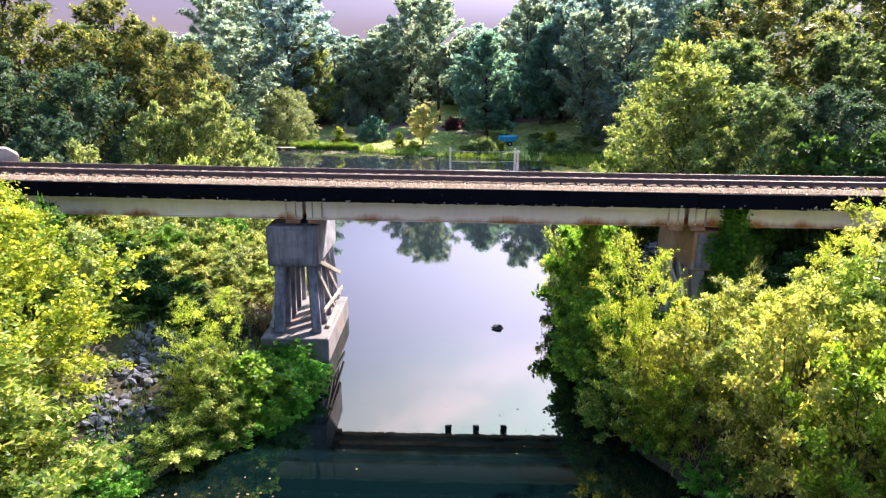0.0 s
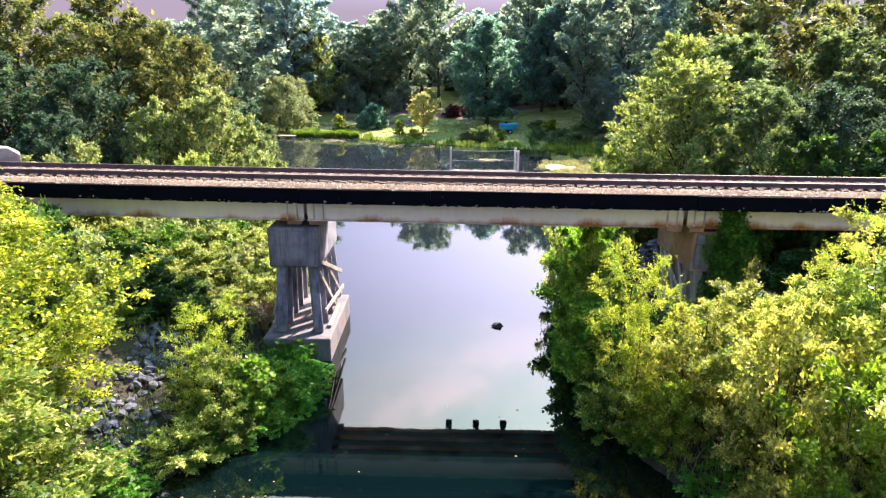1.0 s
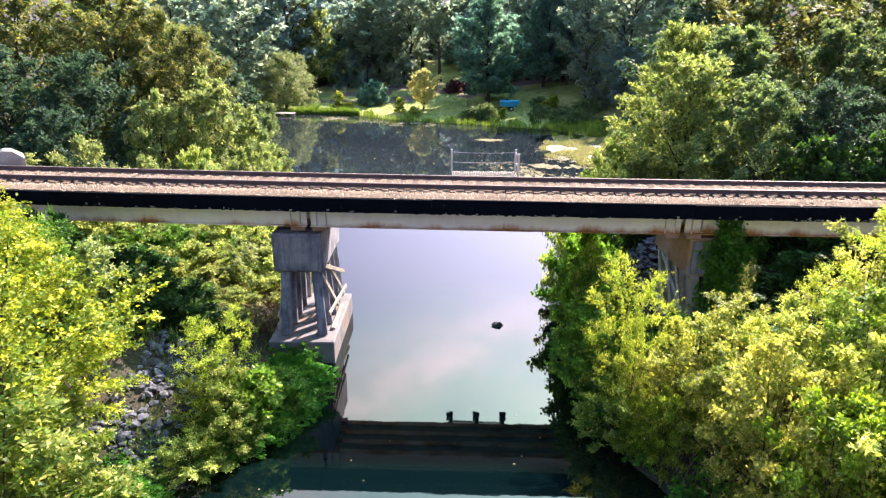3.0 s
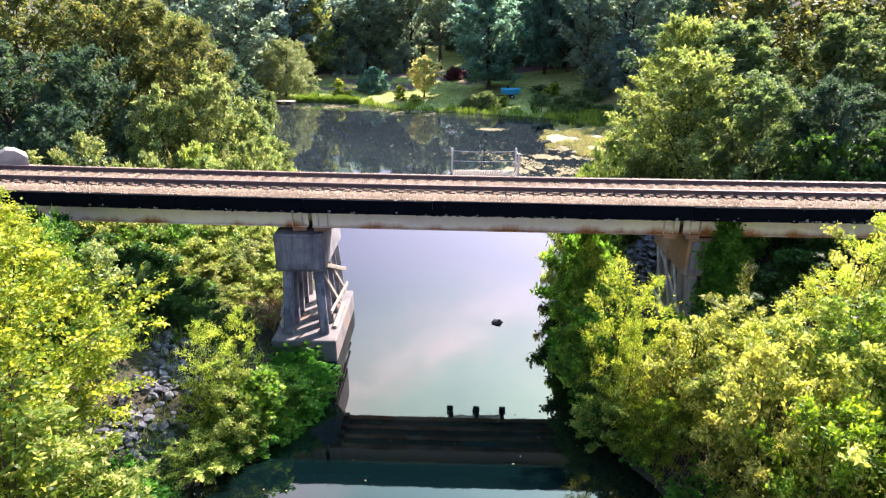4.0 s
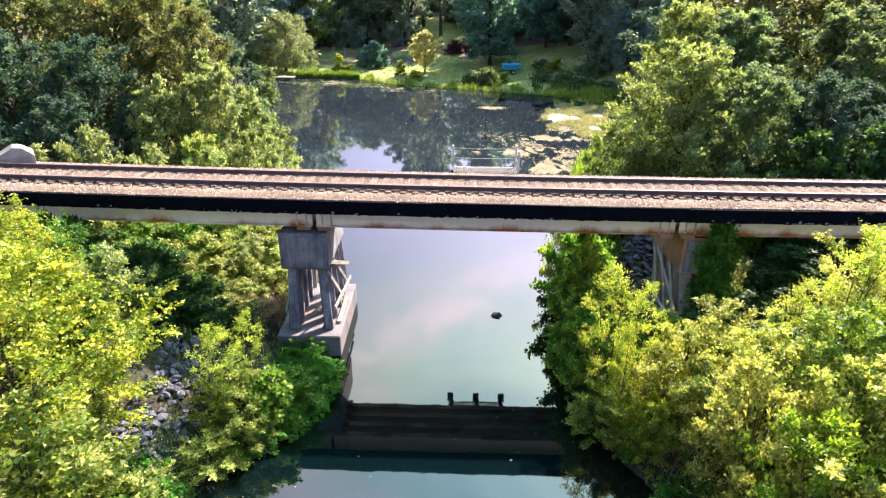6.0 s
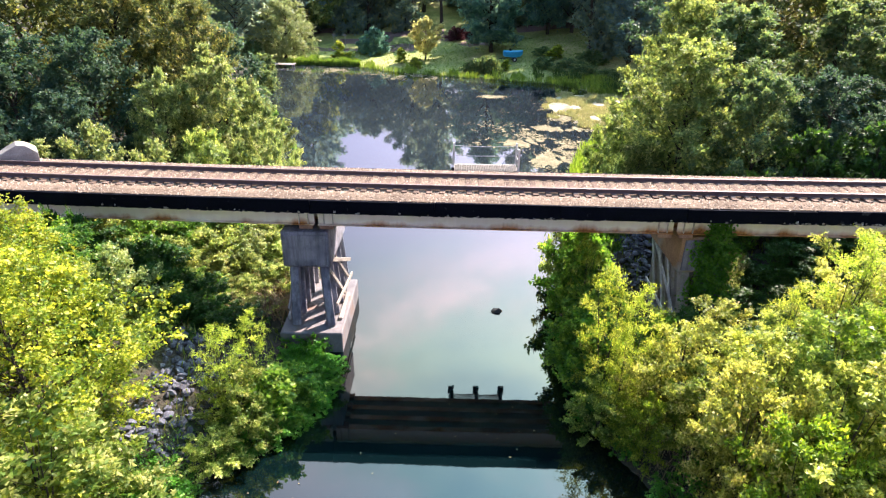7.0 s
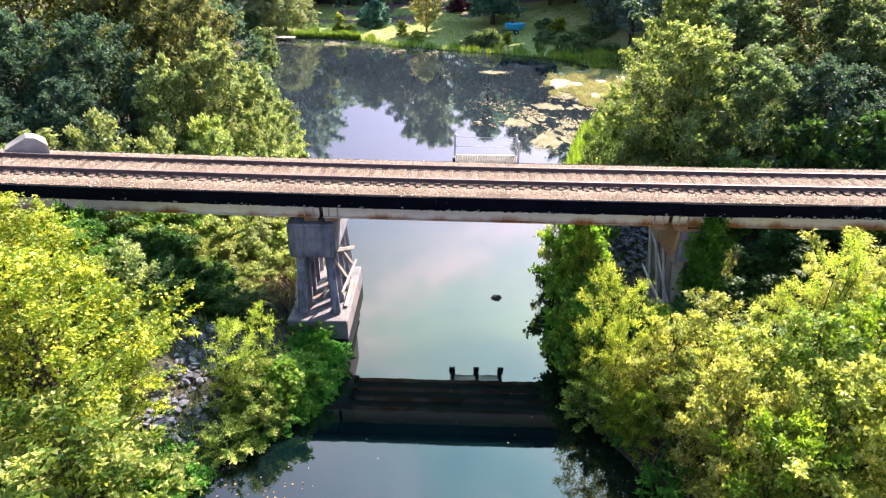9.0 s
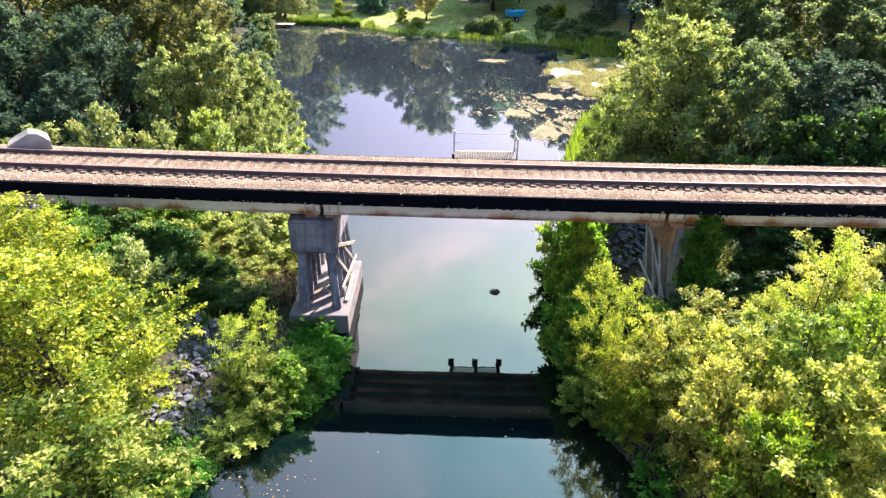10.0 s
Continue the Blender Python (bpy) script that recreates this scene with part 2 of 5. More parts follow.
M = {
    "soil": ground_material("leaf_litter", (0.022, 0.020, 0.014), (0.045, 0.036, 0.024), (0.028, 0.045, 0.014), 0.5),
    "lawn": ground_material("mown_grass", (0.15, 0.20, 0.055), (0.29, 0.31, 0.09), (0.42, 0.37, 0.15), 0.14),
    "mulch": ground_material("mulch", (0.12, 0.07, 0.07), (0.19, 0.115, 0.11), (0.14, 0.10, 0.08), 0.8),
    "silt": ground_material("pale_silt", (0.34, 0.30, 0.22), (0.46, 0.40, 0.31), (0.32, 0.34, 0.14), 0.4),
    "water": water_material(),
    "girder": girder_paint(),
    "concrete": concrete("weathered_concrete", (0.29, 0.285, 0.325), (0.12, 0.12, 0.155)),
    "footing": stained("footing_concrete", (0.27, 0.255, 0.265), (0.15, 0.14, 0.15), 0.9, 25, 0.9, 0.008, extra=((0.20, 0.12, 0.08), 0.9, 0.52, 0.70), spread=0.05),
    "pale_concrete": stained("pale_pinkish_concrete", (0.46, 0.41, 0.37), (0.33, 0.29, 0.26), 0.9, 25, 1.2, 0.006, extra=((0.26, 0.25, 0.14), 1.6, 0.56, 0.72), spread=0.03),
    "timber": stained("grey_timber", (0.42, 0.38, 0.33), (0.27, 0.24, 0.22), 0.85, 18, 1.6, 0.01, spread=0.15),
    "pale_timber": stained("pale_brace_timber", (0.68, 0.66, 0.66), (0.50, 0.48, 0.48), 0.85, 18, 1.6, 0.01, spread=0.08),
    "tar": stained("tarred_board", (0.005, 0.006, 0.011), (0.003, 0.004, 0.007), 0.95, 14, 1.0, 0.008, extra=((0.06, 0.06, 0.06), 2.2, 0.66, 0.78), spread=0.25),
    "ballast": stained("crushed_stone", (0.24, 0.175, 0.128), (0.15, 0.108, 0.08), 0.95, 34, 0.7, 0.03, spread=0.02),
    "tie": stained("worn_tie_wood", (0.20, 0.135, 0.105), (0.095, 0.066, 0.053), 0.9, 22, 1.5, 0.012, spread=0.3),
    "rail": stained("rail_rust", (0.105, 0.070, 0.072), (0.065, 0.046, 0.050), 0.7, 30, 2.0, 0.003, spread=0.05),
    "railtop": stained("worn_rail_head", (0.26, 0.20, 0.21), (0.17, 0.13, 0.14), 0.5, 30, 2.0, 0.0005, metal=0.6, spread=0.03),
    "rock": stained("grey_riprap", (0.155, 0.155, 0.19), (0.075, 0.075, 0.095), 0.9, 14, 1.6, 0.02, spread=0.35),
    "steel": stained("galvanised_steel", (0.62, 0.61, 0.60), (0.48, 0.47, 0.46), 0.5, 30, 2.0, 0.002, metal=0.3, spread=0.1),
    "bark": stained("bark", (0.085, 0.07, 0.055), (0.045, 0.036, 0.03), 0.95, 22, 3.0, 0.02, spread=0.2),
    "stain": stained("rust_stained_concrete", (0.46, 0.28, 0.16), (0.28, 0.17, 0.11), 0.9, 25, 1.4, 0.008, extra=((0.33, 0.31, 0.29), 0.8, 0.55, 0.7), spread=0.04),
    "wet": stained("wet_dark_rock", (0.05, 0.048, 0.045), (0.025, 0.025, 0.025), 0.6, 20, 4.0, 0.01),
    "blue": stained("blue_plastic", (0.03, 0.42, 0.74), (0.025, 0.33, 0.62), 0.4, 20, 1.0, 0.002, spread=0.02),
    "rubber": stained("black_rubber", (0.02, 0.02, 0.02), (0.012, 0.012, 0.012), 0.8, 20, 2.0, 0.002),
    "wood": stained("bench_wood", (0.34, 0.22, 0.14), (0.22, 0.13, 0.08), 0.8, 20, 2.0, 0.004),
    "red": stained("faded_red_paint", (0.48, 0.14, 0.08), (0.36, 0.09, 0.05), 0.6, 20, 2.0, 0.002),
    "pad": foliage("floating_leaves", (0.11, 0.10, 0.05), (0.20, 0.18, 0.10), (0.36, 0.31, 0.18), (0.3, 0.3, 0.1), 0.85, 0.1),
    "leaf_lime": foliage("lime_leaves", (0.018, 0.070, 0.009), (0.16, 0.22, 0.014), (0.84, 0.74, 0.15), (0.82, 0.82, 0.06)),
    "leaf_spring": foliage("spring_green_leaves", (0.018, 0.075, 0.008), (0.14, 0.23, 0.016), (0.64, 0.64, 0.10), (0.70, 0.88, 0.04)),
    "leaf_olive": foliage("olive_leaves", (0.034, 0.085, 0.018), (0.25, 0.295, 0.06), (0.95, 0.85, 0.37), (0.86, 0.85, 0.17), share=0.42),
    "leaf_silver": foliage("silvery_leaves", (0.04, 0.09, 0.035), (0.20, 0.25, 0.095), (0.72, 0.66, 0.34), (0.66, 0.72, 0.22)),
    "leaf_green": foliage("green_leaves", (0.012, 0.060, 0.014), (0.075, 0.165, 0.03), (0.40, 0.44, 0.11), (0.46, 0.72, 0.10), share=0.44),
    "leaf_fresh": foliage("fresh_green_leaves", (0.014, 0.062, 0.012), (0.12, 0.19, 0.03), (0.70, 0.63, 0.22), (0.62, 0.74, 0.12), share=0.44),
    "leaf_crown": foliage("crown_green_leaves", (0.030, 0.088, 0.040), (0.155, 0.195, 0.060), (0.62, 0.55, 0.24), (0.58, 0.64, 0.17), 0.6, 0.46),
    "leaf_feather": foliage("feathery_lime_leaves", (0.05, 0.12, 0.014), (0.26, 0.335, 0.028), (0.82, 0.79, 0.19), (0.80, 0.86, 0.09), share=0.42),
    # paler than leaf_fresh: sun on the slope beyond the bridge is painted in
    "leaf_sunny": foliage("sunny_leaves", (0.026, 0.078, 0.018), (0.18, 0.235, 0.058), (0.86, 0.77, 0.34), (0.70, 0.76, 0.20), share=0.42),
    "leaf_broad": foliage("broad_green_leaves", (0.012, 0.062, 0.012), (0.085, 0.19, 0.024), (0.48, 0.54, 0.09), (0.52, 0.80, 0.08), share=0.46),
    "leaf_amber": foliage("amber_olive_leaves", (0.016, 0.054, 0.036), (0.090, 0.125, 0.042), (0.52, 0.44, 0.15), (0.54, 0.54, 0.13), 0.6),
    # leaf_green darkened: shade under the bridge is put into the leaf colour
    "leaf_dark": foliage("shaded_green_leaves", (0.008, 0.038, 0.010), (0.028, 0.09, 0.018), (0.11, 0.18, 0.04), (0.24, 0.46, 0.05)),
    "leaf_mid": foliage("mid_green_leaves", (0.030, 0.092, 0.058), (0.098, 0.160, 0.074), (0.38, 0.36, 0.15), (0.45, 0.54, 0.17), 0.6, 0.44),
    "leaf_deep": foliage("deep_green_leaves", (0.014, 0.052, 0.050), (0.042, 0.095, 0.066), (0.16, 0.20, 0.11), (0.22, 0.35, 0.14), 0.6),
    # green lawn leaves, shifted to blue as painted haze over the pond
    "leaf_lawn": foliage("hazed_lawn_leaves", (0.055, 0.135, 0.18), (0.11, 0.20, 0.20), (0.34, 0.40, 0.25), (0.48, 0.68, 0.42), 0.7, 0.58),
    # the far wood's leaves: distance haze is put into these blued base colours
    "leaf_far": foliage("far_hazed_leaves", (0.105, 0.195, 0.31), (0.155, 0.225, 0.24), (0.32, 0.32, 0.20), (0.56, 0.68, 0.54), 0.9, 0.62),
    "leaf_wood": foliage("far_hazed_green_leaves", (0.115, 0.205, 0.28), (0.175, 0.235, 0.21), (0.38, 0.37, 0.21), (0.64, 0.70, 0.46), 0.9, 0.62),
    "herb": foliage("herb_leaves", (0.014, 0.075, 0.010), (0.07, 0.21, 0.022), (0.24, 0.42, 0.06), (0.34, 0.76, 0.06), share=0.42),
    "leaf_pale": foliage("pale_leaves", (0.034, 0.088, 0.038), (0.18, 0.225, 0.085), (0.74, 0.66, 0.34), (0.62, 0.68, 0.22), share=0.44),
    "leaf_willow": foliage("willow_leaves", (0.15, 0.20, 0.09), (0.27, 0.31, 0.15), (0.42, 0.43, 0.23), (0.56, 0.60, 0.26)),
    "leaf_gold": foliage("golden_leaves", (0.28, 0.29, 0.13), (0.44, 0.43, 0.20), (0.64, 0.58, 0.32), (0.76, 0.72, 0.34), share=0.5),
    "leaf_plum": foliage("plum_leaves", (0.06, 0.02, 0.03), (0.10, 0.035, 0.05), (0.14, 0.05, 0.07), (0.2, 0.06, 0.08)),
    "grass": foliage("grass_blades", (0.07, 0.14, 0.025), (0.17, 0.24, 0.04), (0.32, 0.36, 0.08), (0.44, 0.55, 0.07)),
    "weed": foliage("weed_blades", (0.03, 0.07, 0.018), (0.06, 0.12, 0.03), (0.10, 0.17, 0.04), (0.2, 0.32, 0.05)),
    "dry_grass": foliage("marsh_grass", (0.26, 0.29, 0.13), (0.42, 0.41, 0.21), (0.60, 0.53, 0.33), (0.5, 0.5, 0.22), share=0.3),
    "marsh": foliage("reed_blades", (0.14, 0.22, 0.03), (0.30, 0.38, 0.05), (0.50, 0.52, 0.10), (0.6, 0.7, 0.08)),
    "brush": foliage("dry_brush", (0.16, 0.10, 0.05), (0.26, 0.17, 0.09), (0.40, 0.29, 0.16), (0.4, 0.26, 0.12), share=0.2),
    "dry": foliage("dry_stalks", (0.25, 0.19, 0.10), (0.34, 0.27, 0.15), (0.45, 0.36, 0.2), (0.4, 0.3, 0.15), share=0.2),
}


M["tar"].node_tree.nodes["Principled BSDF"].inputs["Specular IOR Level"].default_value = 0.06


# ---- building helpers ----
def mesh_from(name, verts, faces):
    me = bpy.data.meshes.new(name)
    me.from_pydata(verts, [], faces)
    me.update()
    return me


def part(name, data, mat, parent=None, label="", smooth=False):
    """Link a bmesh or mesh, in world metres, as ONE mesh object, under a thing where one is given."""
    if isinstance(data, bmesh.types.BMesh):
        me = bpy.data.meshes.new(name)
        bmesh.ops.recalc_face_normals(data, faces=data.faces[:])
        data.to_mesh(me)
        data.free()
    else:
        me = data
    if mat and not me.materials:
        me.materials.append(M[mat] if isinstance(mat, str) else mat)
    if smooth:
        me.polygons.foreach_set("use_smooth", [True] * len(me.polygons))
    ob = new(name, me)
    if parent:
        ob.parent = parent
        ob.matrix_parent_inverse = base_of(parent).inverted()
    if label:
        ob["label"] = label
    return ob


def base_of(ob):
    m = ob.matrix_basis.copy()
    return base_of(ob.parent) @ ob.matrix_parent_inverse @ m if ob.parent else m


def thing(name, at, label, category, group="", kind=""):
    ob = new(name)
    ob.empty_display_size = 0.3
    ob.location = at
    ob.matrix_basis = Matrix.Translation(at)
    return tagged(ob, label, category, group, kind)


def box(bm, lo, hi, bevel=0.0, m=None):
    """A box between two corners, its edges bevelled, moved by m."""
    lo, hi = Vector(lo), Vector(hi)
    made = bmesh.ops.create_cube(bm, size=1.0)["verts"]
    mid, size = (lo + hi) / 2, hi - lo
    for v in made:
        v.co = Vector(a * b + c for a, b, c in zip(v.co, size, mid))
    if bevel:
        edges = list({e for v in made for e in v.link_edges})
        made = [v for v in bmesh.ops.bevel(bm, geom=edges, offset=bevel, segments=1, affect="EDGES")["verts"]]
    if m is not None:
        for v in made:
            v.co = m @ v.co
    return bm


def block(lo, hi, bevel=0.02):
    return box(bmesh.new(), lo, hi, bevel)


def beam(a, b, w, h, bevel=0.012):
    """A squared beam from a to b."""
    a, b = Vector(a), Vector(b)
    turn = (b - a).to_track_quat("Z", "Y").to_matrix().to_4x4()
    return box(bmesh.new(), (-w / 2, -h / 2, 0), (w / 2, h / 2, (b - a).length), bevel, Matrix.Translation(a) @ turn)


def tube_data(points, radii, sides=7):
    """Vertices and faces of a tapered tube along points."""
    verts, faces = [], []
    for i, p in enumerate(points):
        p = Vector(p)
        d = (Vector(points[min(i + 1, len(points) - 1)]) - Vector(points[max(i - 1, 0)])).normalized()
        u = d.orthogonal().normalized()
        w = d.cross(u)
        for k in range(sides):
            a = 2 * math.pi * k / sides
            verts.append(p + (u * math.cos(a) + w * math.sin(a)) * radii[i])
    for i in range(len(points) - 1):
        for k in range(sides):
            a, b = i * sides + k, i * sides + (k + 1) % sides
            faces.append((a, b, b + sides, a + sides))
    faces.append(tuple(range(sides))[::-1])
    faces.append(tuple(range(len(verts) - sides, len(verts))))
    return verts, faces


def tube(name, points, radii, sides=7):
    return mesh_from(name, *tube_data(points, radii, sides))


# ---- the ground and the water ----
LEFT_Y = (-80, 0, 13.2, 14.4, 16.0, 17.5, 20.0, 21.6, 28.0, 34.0, 45.0, 53.6, 67.5, 89.0, 97.0, 400)
LEFT_X = (-16, -13, -8.9, -7.8, -6.6, -5.6, -4.9, -5.2, -5.4, -8.5, -13.6, -16.4, -20.2, -24.6, -26.5, -60)
RIGHT_Y = (-80, 0, 14.1, 16.1, 18.5, 21.7, 25.3, 34.0, 44.0, 50.0, 58.4, 64.6, 75.0, 90, 400)
RIGHT_X = (16, 11.5, 6.9, 6.0, 5.0, 4.9, 5.0, 6.8, 9.2, 11.0, 16.0, 20.0, 21.5, 24.0, 60)
FAR_X = (-60, -26, -15, -8, -0.7, 6.2, 13.4, 20.0, 30, 60)
FAR_Y = (97, 96.5, 95.6, 90.7, 87.8, 85.8, 83.0, 76.0, 72, 70)
TRACK_MID, BEND, CURVE, GRADE = 24.29, -0.0202, 0.000768, -0.00494   # the track's line: y and z by x


def track_y(x):
    return BEND * x + CURVE * x * x


def smoothstep(a, b, v):
    v = np.clip((v - a) / (b - a), 0, 1)
    return v * v * (3 - 2 * v)


def ground_z(x, y):
    """Height of the ground: a creek with steep banks, opening into a pond, and a lawn that climbs beyond."""
    x, y = np.asarray(x, float), np.asarray(y, float)
    inside = np.minimum(np.minimum(x - np.interp(y, LEFT_Y, LEFT_X), np.interp(y, RIGHT_Y, RIGHT_X) - x), np.interp(x, FAR_X, FAR_Y) - y)
    inside = inside + 0.35 * np.sin(x * 0.9 + y * 0.5) * np.cos(y * 0.7 - x * 0.3) * 0.8
    out = np.maximum(-inside, 0)
    near = 1 - smoothstep(30, 38, y)
    far = smoothstep(70, 84, y)
    slope = 0.42 - 0.24 * smoothstep(19.5, 23, y)                                 # the banks are flatter beneath the bridge and beyond
    steep = np.minimum(out * slope, 3.2) + np.minimum(np.maximum(out - 8, 0) * 0.1, 1.6)
    mild = np.minimum(out * 0.25, 2.2) + np.minimum(np.maximum(out - 9, 0) * 0.05, 3.0)
    lawn = np.minimum(out * 0.055 + np.maximum(out - 14, 0) * 0.055, 9.0)
    flat = np.clip(1 - ((x - 16.6) / 6.0) ** 2 - ((y - 69.0) / 9.0) ** 2 + 0.35 * np.sin(x * 1.3 + y * 0.4) * np.sin(y * 0.8), 0, 1)
    z = near * steep + (1 - near) * ((1 - far) * mild + far * lawn)
    z = z + np.where(inside < 0, 2.1 * np.exp(-((x - 10.8) / 2.0) ** 2 - ((y - 29.4) / 2.2) ** 2), 0)           # a heap of stone beside the east pier
    bank = 1 - smoothstep(3.5, 9.0, np.abs(y - TRACK_MID - track_y(x)))          # the railway's embankment
    fill = 6.15 * np.maximum(smoothstep(-19.0, -21.5, x), smoothstep(22.5, 25.0, x))
    z = np.maximum(z, bank * fill)
    z = z + np.where(inside < 0, 0.10 * np.sin(x * 1.7) * np.sin(y * 1.3) * np.minimum(out, 1), 0)
    return np.where(inside > 0, np.where(flat > 0.05, 0.05 * np.sqrt(flat), -np.minimum(inside * 0.6, 1.8)), z)


def gz(x, y):
    return float(ground_z(x, y))


def ground():
    xs = np.r_[-1500, -700, -350, -200, -130, np.arange(-90, -30, 3.0), np.arange(-30, 30, 0.6), np.arange(30, 91, 3.0), 130, 200, 350, 700, 1500]
    ys = np.r_[-1500, -600, -250, -120, np.arange(-60, 4, 4.0), np.arange(4, 36, 0.6), np.arange(36, 72, 1.2), np.arange(72, 112, 0.8), np.arange(112, 220, 4.0), 300, 500, 900, 1600]
    gx, gy = np.meshgrid(xs, ys)
    z = ground_z(gx, gy)
    nx, ny = len(xs), len(ys)
    verts = np.c_[gx.ravel(), gy.ravel(), z.ravel()].tolist()
    faces = [(j * nx + i, j * nx + i + 1, (j + 1) * nx + i + 1, (j + 1) * nx + i) for j in range(ny - 1) for i in range(nx - 1)]
    me = mesh_from("ground", verts, faces)
    for name in ("soil", "lawn", "mulch", "silt"):
        me.materials.append(M[name])
    which = []
    for j in range(ny - 1):
        for i in range(nx - 1):
            x, y = (xs[i] + xs[i + 1]) / 2, (ys[j] + ys[j + 1]) / 2
            lawn = y > 79 and -45 < x < 50 and y < 150 and y > np.interp(x, FAR_X, FAR_Y) + 0.6
            bed = any((x - a) ** 2 / rx ** 2 + (y - b) ** 2 / ry ** 2 < 1 for a, b, rx, ry in BEDS)
            which.append(3 if 56 < y < 80 and 9 < x < 23 and gz(x, y) < 0.09 else 2 if lawn and bed else 1 if lawn else 0)
    me.polygons.foreach_set("material_index", which)
    me.polygons.foreach_set("use_smooth", [True] * len(which))
    tagged(new("ground", me), "wooded creek banks with leaf litter and a mown lawn beyond the pond", "ground", kind="structure")


BEDS = ((-9, 108, 5.5, 2.4), (-21, 108, 6.0, 1.8), (-15, 113, 9, 1.2), (4, 109, 3.0, 1.5), (0.5, 114, 3.0, 3.0), (-24, 122, 9, 3), (20, 121, 10, 5), (-8, 119, 8, 2))
ground()

water_bm = bmesh.new()
bmesh.ops.create_grid(water_bm, x_segments=8, y_segments=8, size=1.0)
for v in water_bm.verts:
    v.co = Vector((v.co.x * 60, 15 + v.co.y * 95, 0))
tagged(part("water", water_bm, "water"), "still murky green creek and pond water mirroring the sky", "water", kind="structure")


# ---- the bridge ----
def on_track(x, off, z):
    """A point beside the track's middle line."""
    return Vector((x, TRACK_MID + track_y(x) + off, z + GRADE * x))


def sweep(name, profile, x0, x1, step=1.2):
    """A profile of (offset, height), swept along the track."""
    n = max(1, round((x1 - x0) / step))
    verts, k = [], len(profile)
    for i in range(n + 1):
        x = x0 + (x1 - x0) * i / n
        verts += [on_track(x, o, z) for o, z in profile]
    faces = [(i * k + j, i * k + (j + 1) % k, (i + 1) * k + (j + 1) % k, (i + 1) * k + j) for i in range(n) for j in range(k)]
    faces += [tuple(range(k))[::-1], tuple(range(n * k, n * k + k))]
    return mesh_from(name, verts, faces)


def rect(o0, o1, z0, z1):
    return [(o0, z0), (o1, z0), (o1, z1), (o0, z1)]


SPANS = ((-20.0, -5.50), (-5.34, 9.15), (9.31, 24.0))
GIRDER_BOT, DECK_BOT, CURB_TOP, RAIL_TOP = 5.345, 6.20, 6.77, 7.06


def bridge():
    rng = random.Random(4)
    b = thing("railway_bridge", (0, TRACK_MID, GIRDER_BOT), "cream steel girder railway bridge with rusty flanges and black curbs", "bridge")
    for x0, x1 in SPANS:
        for off in (-1.08, -0.36, 0.36, 1.08):
            f, w = 0.15, 0.02
            z0, z1, t = GIRDER_BOT, DECK_BOT, 0.04
            prof = [(off - f, z0), (off + f, z0), (off + f, z0 + t), (off + w, z0 + t), (off + w, z1 - t), (off + f, z1 - t), (off + f, z1), (off - f, z1), (off - f, z1 - t), (off - w, z1 - t), (off - w, z0 + t), (off - f, z0 + t)]
            g = part("girder", sweep("girder", prof, x0, x1), None, b, "cream painted steel girder with rust along its lower flange")
            # the paint's rust is laid out from the lower flange upward
            g.data.transform(Matrix.Translation((0, 0, -GIRDER_BOT)))
            g.location.z += GIRDER_BOT
            g.data.materials.append(M["girder"])
            for x in (x0 + 0.25, x0 + 0.62, x1 - 0.62, x1 - 0.25):
                if abs(off) > 1:
                    p = on_track(x, off - 0.13, 0)
                    s = part("stiffener", block((x - 0.012, p.y, z0 + t + p.z), (x + 0.012, p.y + 0.11, z1 - t + p.z), 0), "girder_plain", b)
            for x in (x0 + 0.35, x1 - 0.35):
                p = on_track(x, off, 0)
                part("bearing", block((x - 0.28, p.y - 0.16, z0 - 0.16 + p.z), (x + 0.28, p.y + 0.16, z0 + p.z - 0.002), 0.015), "rusty", b, "rusty steel bearing plate")
        part("deck_slab", sweep("deck_slab", rect(-1.93, 1.93, DECK_BOT, DECK_BOT + 0.22), x0 - 0.06, x1 + 0.06), "tar", b, "dark stained deck slab")
        n = 3
        for side in (-1, 1):
            for k in range(n):
                a, c = x0 - 0.07 + (x1 - x0 + 0.14) * k / n, x0 - 0.07 + (x1 - x0 + 0.14) * (k + 1) / n
                d, lift = rng.uniform(-0.012, 0.012), rng.uniform(-0.02, 0.02)
                o0, o1 = sorted((side * (2.05 + d), side * (1.932 + d)))
                part("curb_board", sweep("curb_board", rect(o0, o1, DECK_BOT + 0.026 + lift * 0.4, CURB_TOP + lift), a + 0.006, c - 0.006), "tar", b, "black tarred ballast curb board")


M["girder_plain"] = stained("cream_paint", (0.70, 0.67, 0.60), (0.48, 0.45, 0.40), 0.6, 25, 1.5, 0.003, extra=((0.25, 0.12, 0.05), 1.5, 0.6, 0.75))
M["rusty"] = stained("rusty_steel", (0.40, 0.24, 0.17), (0.24, 0.13, 0.085), 0.8, 25, 3.0, 0.004)
bridge()
for bx in (-13.2, -8.4, -3.6, 0.5, 1.95, 3.34, 6.1, 13.5, 16.0):
    bolt_bm = bmesh.new()
    bmesh.ops.create_icosphere(bolt_bm, subdivisions=1, radius=0.032)
    bmesh.ops.translate(bolt_bm, vec=on_track(bx, -2.06, 6.30 + 0.05 * math.sin(bx * 9)), verts=bolt_bm.verts[:])
    part("bolt_head", bolt_bm, "steel", bpy.data.objects["railway_bridge"], "pale bolt head")



